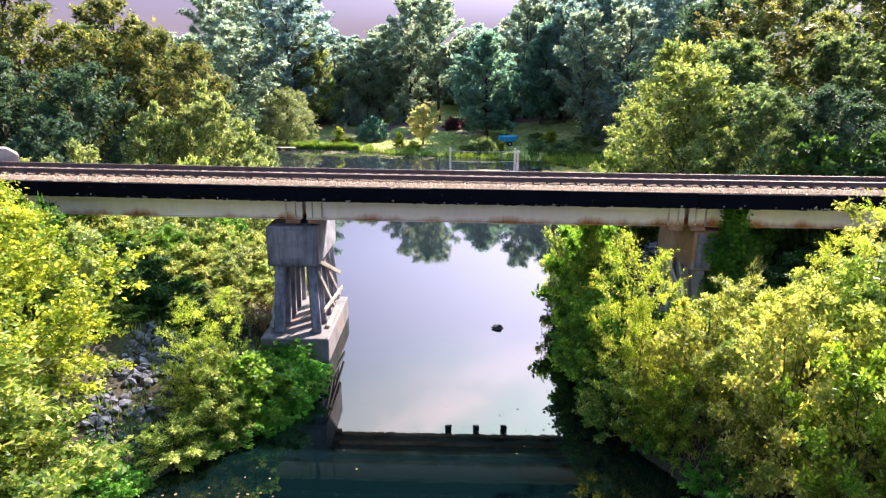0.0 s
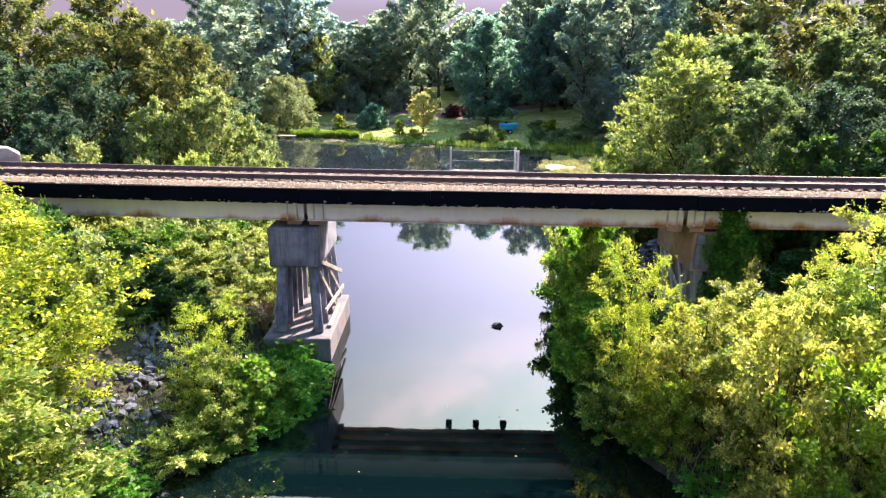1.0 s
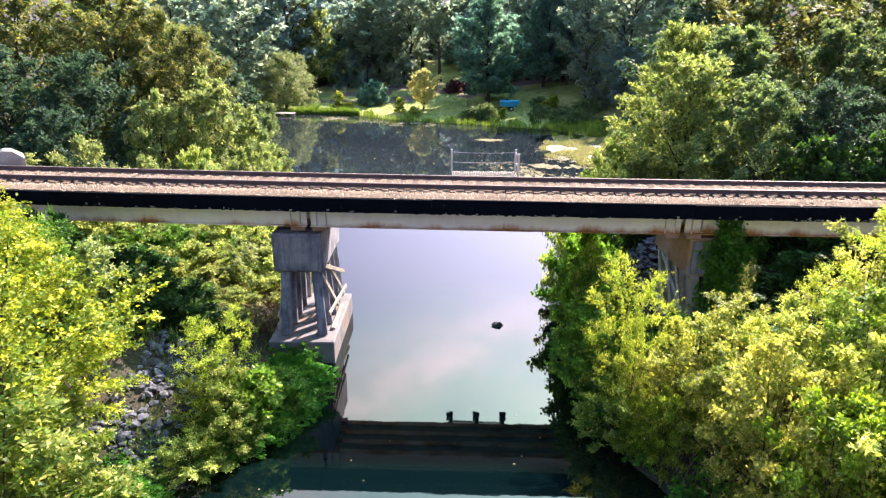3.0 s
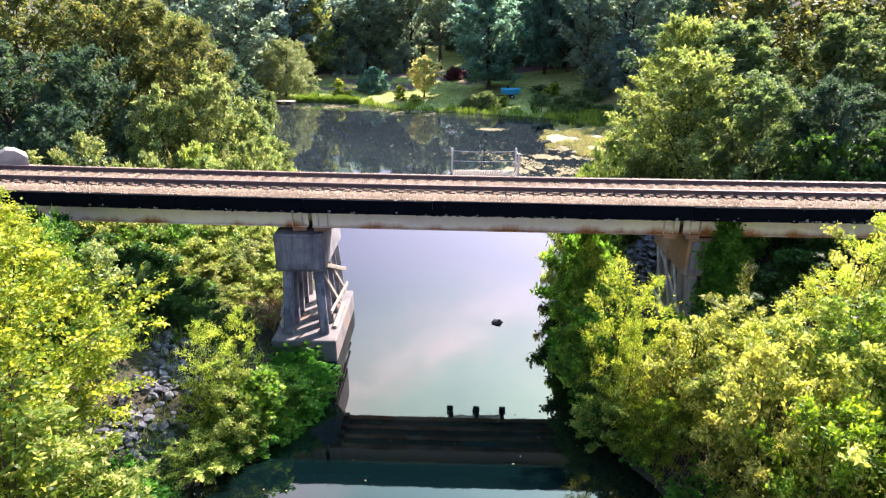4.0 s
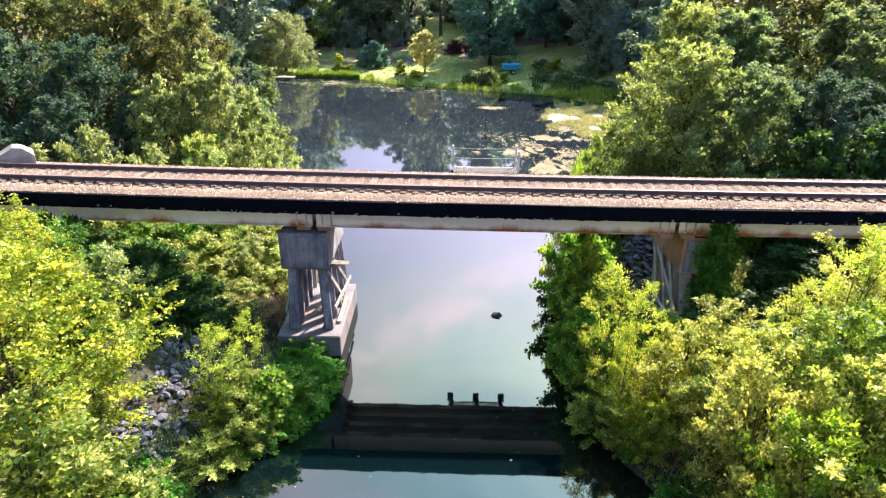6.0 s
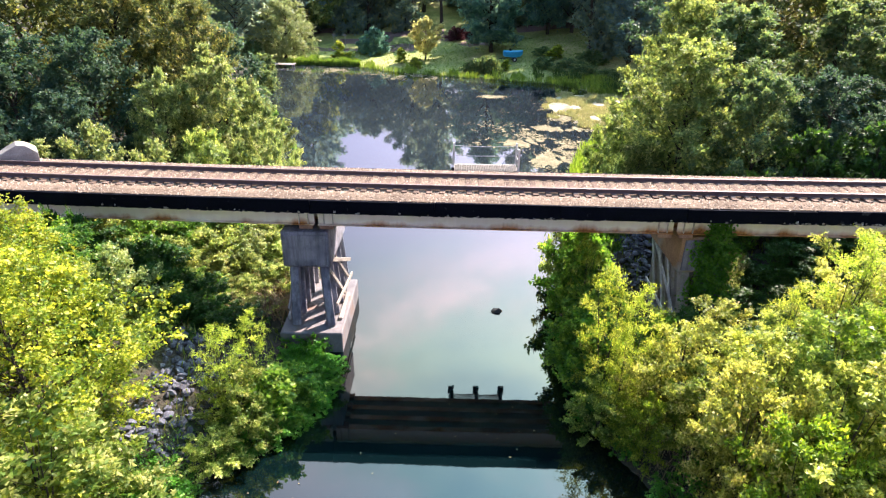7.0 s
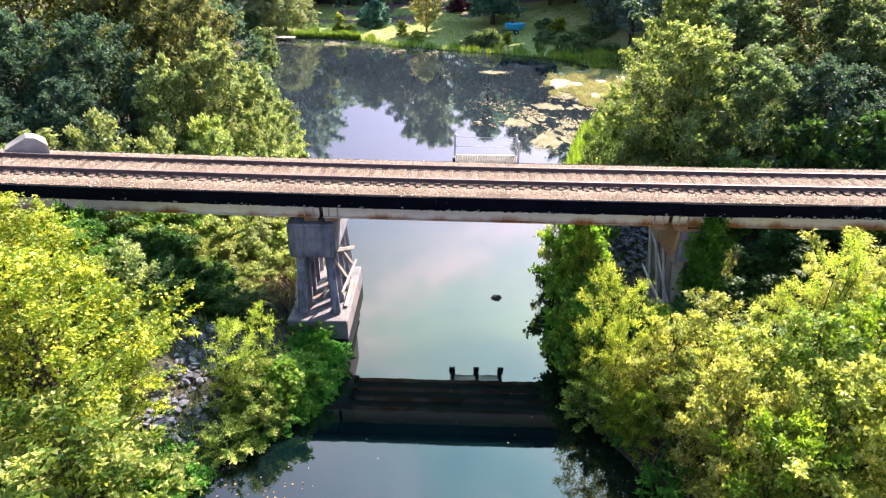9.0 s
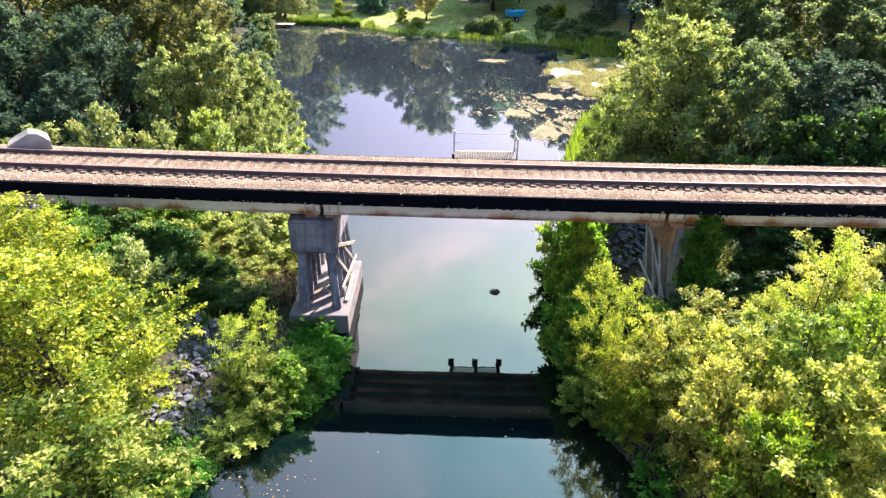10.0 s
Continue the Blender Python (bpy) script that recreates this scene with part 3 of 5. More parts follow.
def curb_edges():
    """The ragged lower edge of the tarred curb, and pale deposits on it."""
    rng = random.Random(12)
    b = bpy.data.objects["railway_bridge"]
    drips, crust = bmesh.new(), bmesh.new()
    x = -19.9
    while x < 23.9:
        w, h = rng.uniform(0.06, 0.30), rng.uniform(0.005, 0.035)
        p = on_track(x, -2.04, DECK_BOT + 0.03)
        box(drips, (x, p.y - 0.008, p.z - h), (x + w, p.y + 0.05, p.z + 0.03), 0)
        x += w + rng.uniform(0.0, 0.25)
    for _ in range(90):
        x = rng.choice((rng.uniform(-19, 23), rng.gauss(14.5, 2.2)))
        p = on_track(x, -2.062, DECK_BOT + 0.03 + abs(rng.gauss(0, 0.05)))
        s = rng.uniform(0.012, 0.05)
        box(crust, (x - s, p.y - 0.006, p.z - s * 0.7), (x + s, p.y + 0.02, p.z + s * 0.7), 0)
    tagged(part("curb_sealant", drips, "tar", b), "ragged black sealant edge", kind="stuff")
    tagged(part("lime_crust", crust, "timber", b), "pale lime crust on the curb", kind="stuff")


curb_edges()


def ballast_top(off):
    """The ballast's height over the deck, by its distance from the track's middle."""
    return 6.872 - 0.055 * smoothstep(0.55, 0.85, abs(off)) + 0.04 * smoothstep(1.05, 1.35, abs(off)) - 0.075 * smoothstep(1.5, 2.0, abs(off))


def ballast():
    rng = np.random.default_rng(5)
    offs = np.r_[-1.93, np.arange(-1.85, 1.9, 0.10), 1.93]
    xs = np.arange(-46, 46.01, 0.12)
    verts, k = [], len(offs) + 2
    for x in xs:
        out = 1.3 if x < -20 or x > 24 else 0.0
        row = [on_track(x, -1.93 - out, 6.1 if out else 6.44)]
        row += [on_track(x, o, float(ballast_top(o)) + rng.uniform(-0.016, 0.010)) for o in offs]
        row += [on_track(x, 1.93 + out, 6.1 if out else 6.44)]
        verts += row
    faces = [(i * k + j, i * k + j + 1, (i + 1) * k + j + 1, (i + 1) * k + j) for i in range(len(xs) - 1) for j in range(k - 1)]
    ob = part("ballast_bed", mesh_from("ballast_bed", verts, faces), "ballast")
    tagged(ob, "pinkish tan crushed stone ballast bed under the track", "ballast", kind="stuff")
    # loose stones over the bed
    n = 46000
    x, o = rng.uniform(-23, 24.5, n), rng.uniform(-1.95, 1.95, n)
    skip = (np.abs(np.abs(o) - 0.757) < 0.10)
    x, o = x[~skip], o[~skip]
    n = len(x)
    z = np.array([float(ballast_top(v)) for v in o]) + GRADE * x + rng.uniform(-0.02, 0.012, n)
    c = np.c_[x, TRACK_MID + track_y(x) + o, z]
    crown_ = np.array([(1, 0, -0.4), (0, 1, -0.4), (-1, 0, -0.4), (0, -1, -0.4), (0.1, 0, 0.9)], float)
    tri = np.array([(0, 1, 4), (1, 2, 4), (2, 3, 4), (3, 0, 4)])
    v = crown_[None] * rng.uniform(0.6, 1.3, (n, 5, 1)) * rng.uniform(0.018, 0.042, (n, 1, 1))
    v[:, 4, :2] += rng.normal(0, 0.012, (n, 2))
    a = rng.uniform(0, 6.28, n)
    rx = v[..., 0] * np.cos(a)[:, None] - v[..., 1] * np.sin(a)[:, None]
    ry = v[..., 0] * np.sin(a)[:, None] + v[..., 1] * np.cos(a)[:, None]
    v = np.stack([rx, ry, v[..., 2]], -1) + c[:, None]
    f = tri[None] + 5 * np.arange(n)[:, None, None]
    me = mesh_fast("ballast_stones", v.reshape(-1, 3), f.reshape(-1, 3))
    tagged(part("ballast_stones", me, M["loose"]), "loose pinkish grey ballast stones", "ballast", kind="stuff")


def mesh_fast(name, verts, tris):
    """A triangle mesh from arrays."""
    me = bpy.data.meshes.new(name)
    me.vertices.add(len(verts))
    me.vertices.foreach_set("co", np.asarray(verts, np.float32).ravel())
    me.loops.add(3 * len(tris))
    me.loops.foreach_set("vertex_index", np.asarray(tris, np.int32).ravel())
    me.polygons.add(len(tris))
    me.polygons.foreach_set("loop_start", np.arange(0, 3 * len(tris), 3, dtype=np.int32))
    me.update(calc_edges=True)
    return me


def loose_stone():
    m, t, b, _ = material("loose_ballast")
    isl = add(t, "ShaderNodeNewGeometry").outputs["Random Per Island"]
    wire(t, b, Base_Color=ramp(t, isl, ((0.0, (0.11, 0.078, 0.058)), (0.35, (0.22, 0.16, 0.115)), (0.75, (0.35, 0.265, 0.20)), (1.0, (0.56, 0.46, 0.38)))), Roughness=0.95)
    return m


M["loose"] = loose_stone()
ballast()


def track():
    rng = random.Random(9)
    tr = thing("railway_track", (0, TRACK_MID, 6.7), "single railway track with brown rails on worn timber ties", "railway track")
    for side in (-0.757, 0.757):
        t = RAIL_TOP
        half = [(0.07, t - 0.17), (0.07, t - 0.155), (0.012, t - 0.135), (0.01, t - 0.045), (0.036, t - 0.035), (0.036, t - 0.006), (0.03, t)]
        prof = [(side + o, z) for o, z in half] + [(side - o, z) for o, z in reversed(half)]
        r = part("rail", sweep("rail", prof, -46, 46, 2.0), "rail", tr, "brown rusty steel rail")
        part("rail_head", sweep("rail_head", rect(side - 0.027, side + 0.027, t + 0.0015, t + 0.003), -46, 46, 2.0), "railtop", r, "polished running surface")
    bm = block((-0.115, -1.18, -0.17), (0.115, 1.18, 0.0), 0.012)
    me = bpy.data.meshes.new("tie")
    bmesh.ops.recalc_face_normals(bm, faces=bm.faces[:])
    bm.to_mesh(me)
    bm.free()
    me.materials.append(M["tie"])
    plate = bpy.data.meshes.new("tie_plate")
    bm = block((-0.09, -0.17, 0.0), (0.09, 0.17, 0.02), 0.004)
    bm.to_mesh(plate)
    bm.free()
    plate.materials.append(M["rail"])
    for i in range(172):
        x = -45 + i * 0.527 + rng.uniform(-0.03, 0.03)
        p = on_track(x, rng.uniform(-0.05, 0.05), RAIL_TOP - 0.172 - rng.uniform(0.0, 0.012))
        ob = new("tie", me)
        ob.parent, ob.matrix_parent_inverse = tr, Matrix.Translation(-tr.location)
        ob.matrix_basis = Matrix.Translation(p) @ pose(0, 0, 0, 0, 0, math.degrees(BEND + 2 * CURVE * x) + rng.uniform(-1.6, 1.6))
        if -22 < x < 24:
            for side in (-0.757, 0.757):
                tp = new("tie_plate", plate)
                tp.parent, tp.location = ob, (0, side, 0.0)


track()


def platform():
    z = 6.72
    y0, y1 = TRACK_MID + 2.06, 27.5
    p = thing("refuge_platform", (1.6, y0, z), "galvanised refuge platform with posts and cables beside the track", "platform")
    for x in (0.35, 1.7, 3.0):
        part("cantilever_beam", block((x - 0.09, y0 - 1.6, z - 0.42), (x + 0.09, y1, z - 0.20), 0.01), "tar", p, "dark cantilever beam")
    for y in (y0 + 0.03, y1 - 0.05):
        part("edge_angle", block((0.2, y, z - 0.075), (3.12, y + 0.04, z - 0.03), 0.006), "steel", p)
    for x in (0.28, 1.66, 3.04):
        part("bracket", block((x - 0.16, y1 - 0.16, z - 0.64), (x + 0.16, y1 + 0.02, z - 0.19), 0.01), "tar", p, "dark outer bracket")
    for k in range(11):
        part("cross_bar", block((0.24, y0 + 0.07 + k * 0.099, z - 0.062), (3.08, y0 + 0.082 + k * 0.099, z - 0.022), 0), "timber", p)
    bar = bpy.data.meshes.new("grating_bar")
    bm = block((-0.012, 0, -0.02), (0.012, y1 - y0 - 0.1, 0.010), 0)
    bm.to_mesh(bar)
    bm.free()
    bar.materials.append(M["timber"])
    for i in range(37):
        ob = new("grating_bar", bar)
        ob.parent, ob.matrix_parent_inverse = p, Matrix.Translation(-p.location)
        ob.matrix_basis = Matrix.Translation((0.26 + i * 0.0777, y0 + 0.05, z))
    for x, y in ((0.22, y1 - 0.08), (3.08, y1 - 0.08), (3.10, y0 + 0.10)):
        part("post", block((x - 0.045, y - 0.045, z - 0.02), (x + 0.045, y + 0.045, 7.72), 0.008), "steel", p, "pale square steel post")
    for h, sag in ((0.88, 0.05), (0.42, 0.03)):
        pts = [(0.22 + 2.86 * k / 8, y1 - 0.08, z + h - sag * (1 - (k / 4 - 1) ** 2)) for k in range(9)]
        part("cable", tube("cable", pts, [0.012] * 9, 5), "steel", p, "slack steel cable")
        part("cable", tube("cable", [(3.09, y1 - 0.08, z + h), (3.10, y0 + 0.1, z + h)], [0.012] * 2, 5), "steel", p, "slack steel cable")


platform()


def pier(x0, width, label, face="concrete", leg="concrete"):
    """A concrete pier: a footing, two rows of battered legs with braces, and a cap. x0: the cap's left face."""
    y0, y1 = 23.05, 27.0
    x1 = x0 + width
    p = thing("bridge_pier", ((x0 + x1) / 2, (y0 + y1) / 2, -1.5), label, "bridge pier", "piers of the railway bridge")
    cap = box(bmesh.new(), (x0, y0, 3.50), (x1, y1, 5.12), 0.05)
    part("cap", cap, face, p, "weathered grey concrete cap beam")
    part("front_panel", block((x0 + 0.12, y0 - 0.05, 3.62), (x1 - 0.12, y0 + 0.02, 5.0), 0.02), "concrete", p)
    fx0, fx1, fy0, fy1 = x0 - 0.16, x1 + 0.50, 21.93, 26.75
    part("footing", block((fx0, fy0, -1.6), (fx1, fy1, 0.95), 0.04), "footing", p, "stained concrete footing standing in the water")
    ys_top, ys_bot = (23.4, 24.2, 25.0, 25.85, 26.7), (22.6, 23.6, 24.55, 25.5, 26.45)
    for ya, yb in zip(ys_top, ys_bot):
        part("leg", beam((x0 + 0.45, yb, 0.94), (x0 + 0.40, ya, 3.6), 0.37, 0.40, 0.03), leg, p, "grey battered concrete leg")
        part("leg", beam((x1 - 0.07, yb, 0.94), (x1 - 0.36, ya, 3.6), 0.35, 0.40, 0.03), "concrete", p, "grey battered concrete leg")
    xa = x1 + 0.06
    part("brace", beam((xa - 0.16, 23.7, 3.55), (xa + 0.18, 26.45, 2.2), 0.07, 0.17), "timber", p, "pale timber brace")
    part("brace", beam((xa + 0.08, 23.1, 1.65), (xa + 0.28, 26.2, 1.6), 0.07, 0.17), "timber", p, "pale timber brace")
    part("brace", beam((xa + 0.22, 23.0, 1.02), (xa + 0.22, 25.2, 1.06), 0.16, 0.10), "timber", p, "pale timber brace")
    for ya, yb in ((23.2, 24.9), (24.5, 26.3)):
        part("brace", beam((xa - 0.12, ya, 3.3), (xa + 0.16, yb, 1.2), 0.06, 0.15), "timber", p, "pale timber brace")
    xb = x0 + 0.10
    for ya, yb in ((26.6, 25.2), (25.5, 24.0), (24.4, 22.9)):
        part("brace", beam((xb - 0.03, ya, 3.5), (xb - 0.03, yb, 1.0), 0.06, 0.15), "pale_timber", p, "pale timber brace")
    part("brace", beam((xb, 22.8, 1.6), (xb, 26.2, 3.45), 0.07, 0.16), "pale_timber", p, "pale timber brace")
    part("brace", beam((xb - 0.08, 26.5, 1.42), (xb - 0.08, 22.9, 1.15), 0.07, 0.16), "pale_timber", p, "pale timber brace")
    return p


pier(-6.90, 1.98, "grey concrete pier on braced battered legs at the water's edge")
# the east pier's left legs get paler concrete to stand in for light on them
pier(9.62, 1.98, "grey concrete pier on battered legs, draped with ivy", "stain", "pale_concrete")

for x, s in ((-20.1, -1), (24.1, 1)):
    bm = bmesh.new()
    yc = TRACK_MID + track_y(x)
    lo, hi = sorted((x, x + s * 0.8))
    box(bm, (lo, yc - 2.6, -0.5), (hi, yc + 2.6, 5.18), 0.04)
    lo, hi = sorted((x + s * 0.3, x + s * 0.8))
    box(bm, (lo, yc - 1.9, 5.184), (hi, yc + 1.9, 6.4), 0.02)
    tagged(part("abutment_" + ("west" if s < 0 else "east"), bm, "concrete"), "grey concrete bridge abutment behind the bushes", "abutment", kind="structure")


def end_block():
    """The hipped concrete block that ends the wing wall beside the track."""
    bm = bmesh.new()
    base = [(-20.5, 26.45), (-18.22, 26.3), (-18.95, 27.3), (-21.0, 27.45)]
    top = [(-19.25, 26.47), (-18.78, 26.42), (-19.3, 27.1), (-19.75, 27.2)]
    a = [bm.verts.new((x, y, 5.2)) for x, y in base]
    b = [bm.verts.new((x, y, 6.95 if x < -19 else 7.36)) for x, y in base]
    c = [bm.verts.new((x, y, 7.62)) for x, y in top]
    for u, v in ((a, b), (b, c)):
        for i in range(4):
            bm.faces.new((u[i], u[(i + 1) % 4], v[(i + 1) % 4], v[i]))
    bm.faces.new(c)
    bm.faces.new(a[::-1])
    bmesh.ops.bevel(bm, geom=bm.edges[:], offset=0.03, segments=1, affect="EDGES")
    tagged(part("wing_wall_block", bm, "pale_concrete"), "pale hipped concrete wing wall block beside the track", "concrete block")


end_block()


# ---- stones ----
def stone_mesh(name, rng, mat):
    bm = bmesh.new()
    bmesh.ops.create_icosphere(bm, subdivisions=1, radius=0.5)
    sx, sy, sz = rng.uniform(0.85, 1.35), rng.uniform(0.65, 1.0), rng.uniform(0.38, 0.62)
    for v in bm.verts:
        v.co *= rng.uniform(0.66, 1.16)
        v.co = Vector((v.co.x * sx, v.co.y * sy, v.co.z * sz))
    me = bpy.data.meshes.new(name)
    bm.to_mesh(me)
    bm.free()
    me.materials.append(M[mat])
    return me


def riprap(at, spread, count, size, seed, label):
    rng = random.Random(seed)
    meshes = [stone_mesh("stone", rng, "rock") for _ in range(6)]
    pile = thing("riprap", (at[0], at[1], gz(*at)), label, "stones")
    for i in range(count):
        x, y = at[0] + rng.uniform(-1, 1) * spread[0], at[1] + rng.uniform(-1, 1) * spread[1]
        s = rng.uniform(*size)
        ob = new("stone", meshes[i % 6])
        ob.parent, ob.matrix_parent_inverse = pile, Matrix.Translation(-pile.location)
        ob.matrix_basis = pose(x, y, gz(x, y) + s * rng.uniform(0.0, 0.3), rng.uniform(-30, 30), rng.uniform(-30, 30), rng.uniform(0, 360)) @ Matrix.Scale(s, 4)


riprap((-9.2, 17.6), (1.2, 2.6), 300, (0.16, 0.42), 1, "pile of grey riprap stones on the creek bank")
riprap((9.6, 28.4), (1.9, 2.0), 290, (0.22, 0.48), 2, "grey riprap stones under the bridge")
riprap((18.0, 21.2), (1.8, 1.2), 46, (0.2, 0.45), 3, "grey riprap stones beneath the east span")

rock = stone_mesh("rock", random.Random(21), "wet")
ob = new("rock", rock)
ob.matrix_basis = pose(2.45, 25.45, 0.02, 8, 18, 10) @ Matrix.Diagonal((0.80, 0.48, 0.66, 1))
tagged(ob, "dark angular rock breaking the water's surface", "rock")


# ---- plants ----
def leaf_mesh(name, centres, outward, size, rng, up=0.5, narrow=0.55, face=0.35):
    """One small folded leaf of two triangles at each centre."""
    n = len(centres)
    nor = outward * face + rng.normal(0, 0.5, (n, 3)) + np.array([0, 0, up])
    nor /= np.linalg.norm(nor, axis=1, keepdims=True) + 1e-9
    u = np.cross(nor, rng.normal(0, 1, (n, 3)))
    u /= np.linalg.norm(u, axis=1, keepdims=True) + 1e-9
    w = np.cross(nor, u)
    s = np.broadcast_to(size, n)[:, None] * rng.uniform(0.6, 1.35, (n, 1))
    fold = nor * s * 0.12
    v = np.stack([centres - u * s * 0.5, centres + w * s * narrow * 0.5 + fold, centres + u * s * 0.5, centres - w * s * narrow * 0.5 + fold], 1)
    k = 4 * np.arange(n)[:, None]
    tris = np.concatenate([k + [0, 1, 2], k + [0, 2, 3]])
    return mesh_fast(name, v.reshape(-1, 3), tris)


def unit(v):
    return v / (np.linalg.norm(v, axis=-1, keepdims=True) + 1e-9)


def crown_width(u, peak, low, tip):
    """How wide a crown is at the share u of its height: widest at the peak, low times that at its foot, drawn in to the tip."""
    below = low + (1 - low) * np.sin(np.pi / 2 * np.clip(u / peak, 0, 1))
    above = tip + (1 - tip) * np.cos(np.pi / 2 * np.clip((u - peak) / (1 - peak), 0, 1)) ** 0.6
    return np.where(u < peak, below, above)


def plant(name, seed, height, radius, base, boughs, twigs, leaves, leaf, mat, trunk, label, category, group="", stems=1, peak=0.45, low=0.55, tip=0.12,
          rise=0.7, twig=0.30, droop=0.25, up=0.75, face=0.35, narrow=0.6, lump=0.22, inner=0.4, upright=0.25, sides=5, fill=0.16, simple=False):
    """A tree or shrub at the origin: a trunk or several stems, boughs out to an uneven crown, twigs along the boughs and single leaves along the twigs."""
    rng = np.random.default_rng(seed)
    th = thing(name, (0, 0, 0), label, category, group)
    i = np.arange(boughs)
    u = ((i + 0.5) / boughs) ** 0.9
    az = i * 2.39996 + rng.uniform(-0.45, 0.45, boughs)
    p1, p2, p3 = rng.uniform(0, 6.28, 3)
    uneven = 1 + lump * np.sin(2 * az + p1 + 4 * u) + lump * 0.7 * np.sin(3 * az + p2 - 7 * u) + lump * 0.6 * np.sin(11 * u + p3)
    wide = radius * crown_width(u, peak, low, tip) * uneven * rng.uniform(0.72, 1.1, boughs)
    ends = np.c_[np.cos(az) * wide, np.sin(az) * wide, base + (height - base) * u * rng.uniform(0.95, 1.03, boughs)]
    lean = rng.uniform(-1, 1, (stems, 2)) * ((0.16 if stems > 1 else 0.04) * height)
    which = i % stems
    z0 = np.maximum(0.10 * height, ends[:, 2] - wide * rise - 0.06 * height)
    roots = np.c_[lean[which] * (z0 / height)[:, None] ** 1.3, z0]
    mids = roots * 0.5 + ends * 0.5 + np.array([0, 0, 1.0]) * (0.13 * np.linalg.norm(ends - roots, axis=1))[:, None]
    # twigs
    s = (inner + (1 - inner) * rng.uniform(0, 1, (boughs, twigs)) ** 0.55)[..., None]
    at = (1 - s) ** 2 * roots[:, None] + 2 * s * (1 - s) * mids[:, None] + s ** 2 * ends[:, None]
    along = unit(2 * (1 - s) * (mids - roots)[:, None] + 2 * s * (ends - mids)[:, None])
    side = rng.normal(0, 1, (boughs, twigs, 3)) * np.array([1, 1, 0.32])
    way = unit(along * 0.75 + unit(side) * 0.85 + np.array([0, 0, 1.0]) * rng.normal(upright, 0.2, (boughs, twigs, 1)))
    long = radius * twig * (1.2 - 0.55 * s) * rng.uniform(0.45, 1.35, (boughs, twigs, 1))
    # leaves
    w = rng.uniform(0.08, 1.0, (boughs, twigs, leaves, 1))
    spots = at[:, :, None] + way[:, :, None] * long[:, :, None] * w + rng.normal(0, leaf * 0.42, (boughs, twigs, leaves, 3))
    spots[..., 2:] -= droop * long[:, :, None] * w ** 2
    axis = unit(np.broadcast_to(way[:, :, None] * 0.6, spots.shape) + rng.normal(0, 0.55, spots.shape) - np.array([0, 0, droop * 0.5])).reshape(-1, 3)
    spots = spots.reshape(-1, 3)
    # broader leaves close the inside of each bough
    m = int(len(spots) * fill)
    q, f = rng.integers(0, boughs, m), rng.uniform(0.22, 0.88, (m, 1))
    core = (1 - f) ** 2 * roots[q] + 2 * f * (1 - f) * mids[q] + f ** 2 * ends[q] + rng.normal(0, radius * 0.085, (m, 3)) * np.array([1, 1, 0.6])
    spots, axis = np.concatenate([spots, core]), np.concatenate([axis, unit(rng.normal(0, 1, (m, 3)))])
    n = len(spots)
    outward = unit(spots - np.array([0, 0, base + 0.35 * (height - base)]))
    nor = outward * face + rng.normal(0, 0.6, (n, 3)) + np.array([0, 0, up])
    across = unit(np.cross(nor, axis))
    nor = unit(np.cross(axis, across))
    size = leaf * rng.uniform(0.55, 1.35, (n, 1))
    size[n - m:] *= 1.4
    half = across * size * narrow * 0.5
    if simple:
        v = np.stack([spots - half * 1.25, spots + half * 1.25 + nor * size * 0.1, spots + axis * size], 1)
        crown = mesh_fast("crown", v.reshape(-1, 3), np.arange(3 * n).reshape(-1, 3))
    else:
        belly = spots + axis * size * 0.42 + nor * size * 0.10
        v = np.stack([spots, belly + half, spots + axis * size, belly - half], 1)
        k = 4 * np.arange(n)[:, None]
        crown = mesh_fast("crown", v.reshape(-1, 3), np.concatenate([k + [0, 1, 2], k + [0, 2, 3]]))
    # wood: each stem with its boughs
    for j in range(stems):
        verts, faces = [], []

        def grow(points, radii, count):
            a, f = tube_data(points, radii, count)
            m = len(verts)
            verts.extend(a)
            faces.extend(tuple(q + m for q in face_) for face_ in f)

        top = base + (height - base) * 0.93
        heights = [-0.3 + (top + 0.3) * q / 5 for q in range(6)]
        bend = rng.uniform(-1, 1, (6, 2)) * trunk * 0.7
        grow([(*(lean[j] * max(h / height, 0) ** 1.3 + bend[q] * (0 < q < 5)), h) for q, h in enumerate(heights)], [trunk * (1.3 if q == 0 else 1 - 0.17 * q) for q in range(6)], sides)
        for q in np.nonzero(which == j)[0]:
            thick = trunk * (0.42 - 0.2 * u[q])
            grow([roots[q].tolist(), (roots[q] * 0.25 + mids[q] * 0.5 + ends[q] * 0.25).tolist(), ends[q].tolist()], [thick, thick * 0.6, thick * 0.15], 4)
        part("trunk" if stems == 1 else "stem", mesh_from("wood", verts, faces), "bark", th)
    part("crown", crown, mat, th)
    th["tall"], th["broad"] = height, radius
    return th


def set_out(kinds, spots, seed):
    """Set plants at spots of x, y, the height of the top over the water, radius, kind; the first of each kind is the prototype itself."""
    rng = random.Random(seed)
    used = {}
    for x, y, top, rad, kind in spots:
        z = max(gz(x, y), -0.1) - 0.08
        proto = kinds[kind]
        up_, wide = (top - z) / proto["tall"], rad / proto["broad"]
        m = pose(x, y, z, rng.uniform(-3, 3), rng.uniform(-3, 3), rng.uniform(0, 360)) @ Matrix.Diagonal((wide, wide, up_, 1))
        if kind in used:
            copy_thing(proto, m)
        else:
            used[kind] = m
    for kind in kinds:
        if kind in used:
            kinds[kind].matrix_basis = used[kind]
    for proto in kinds.values():
        del proto["tall"], proto["broad"]


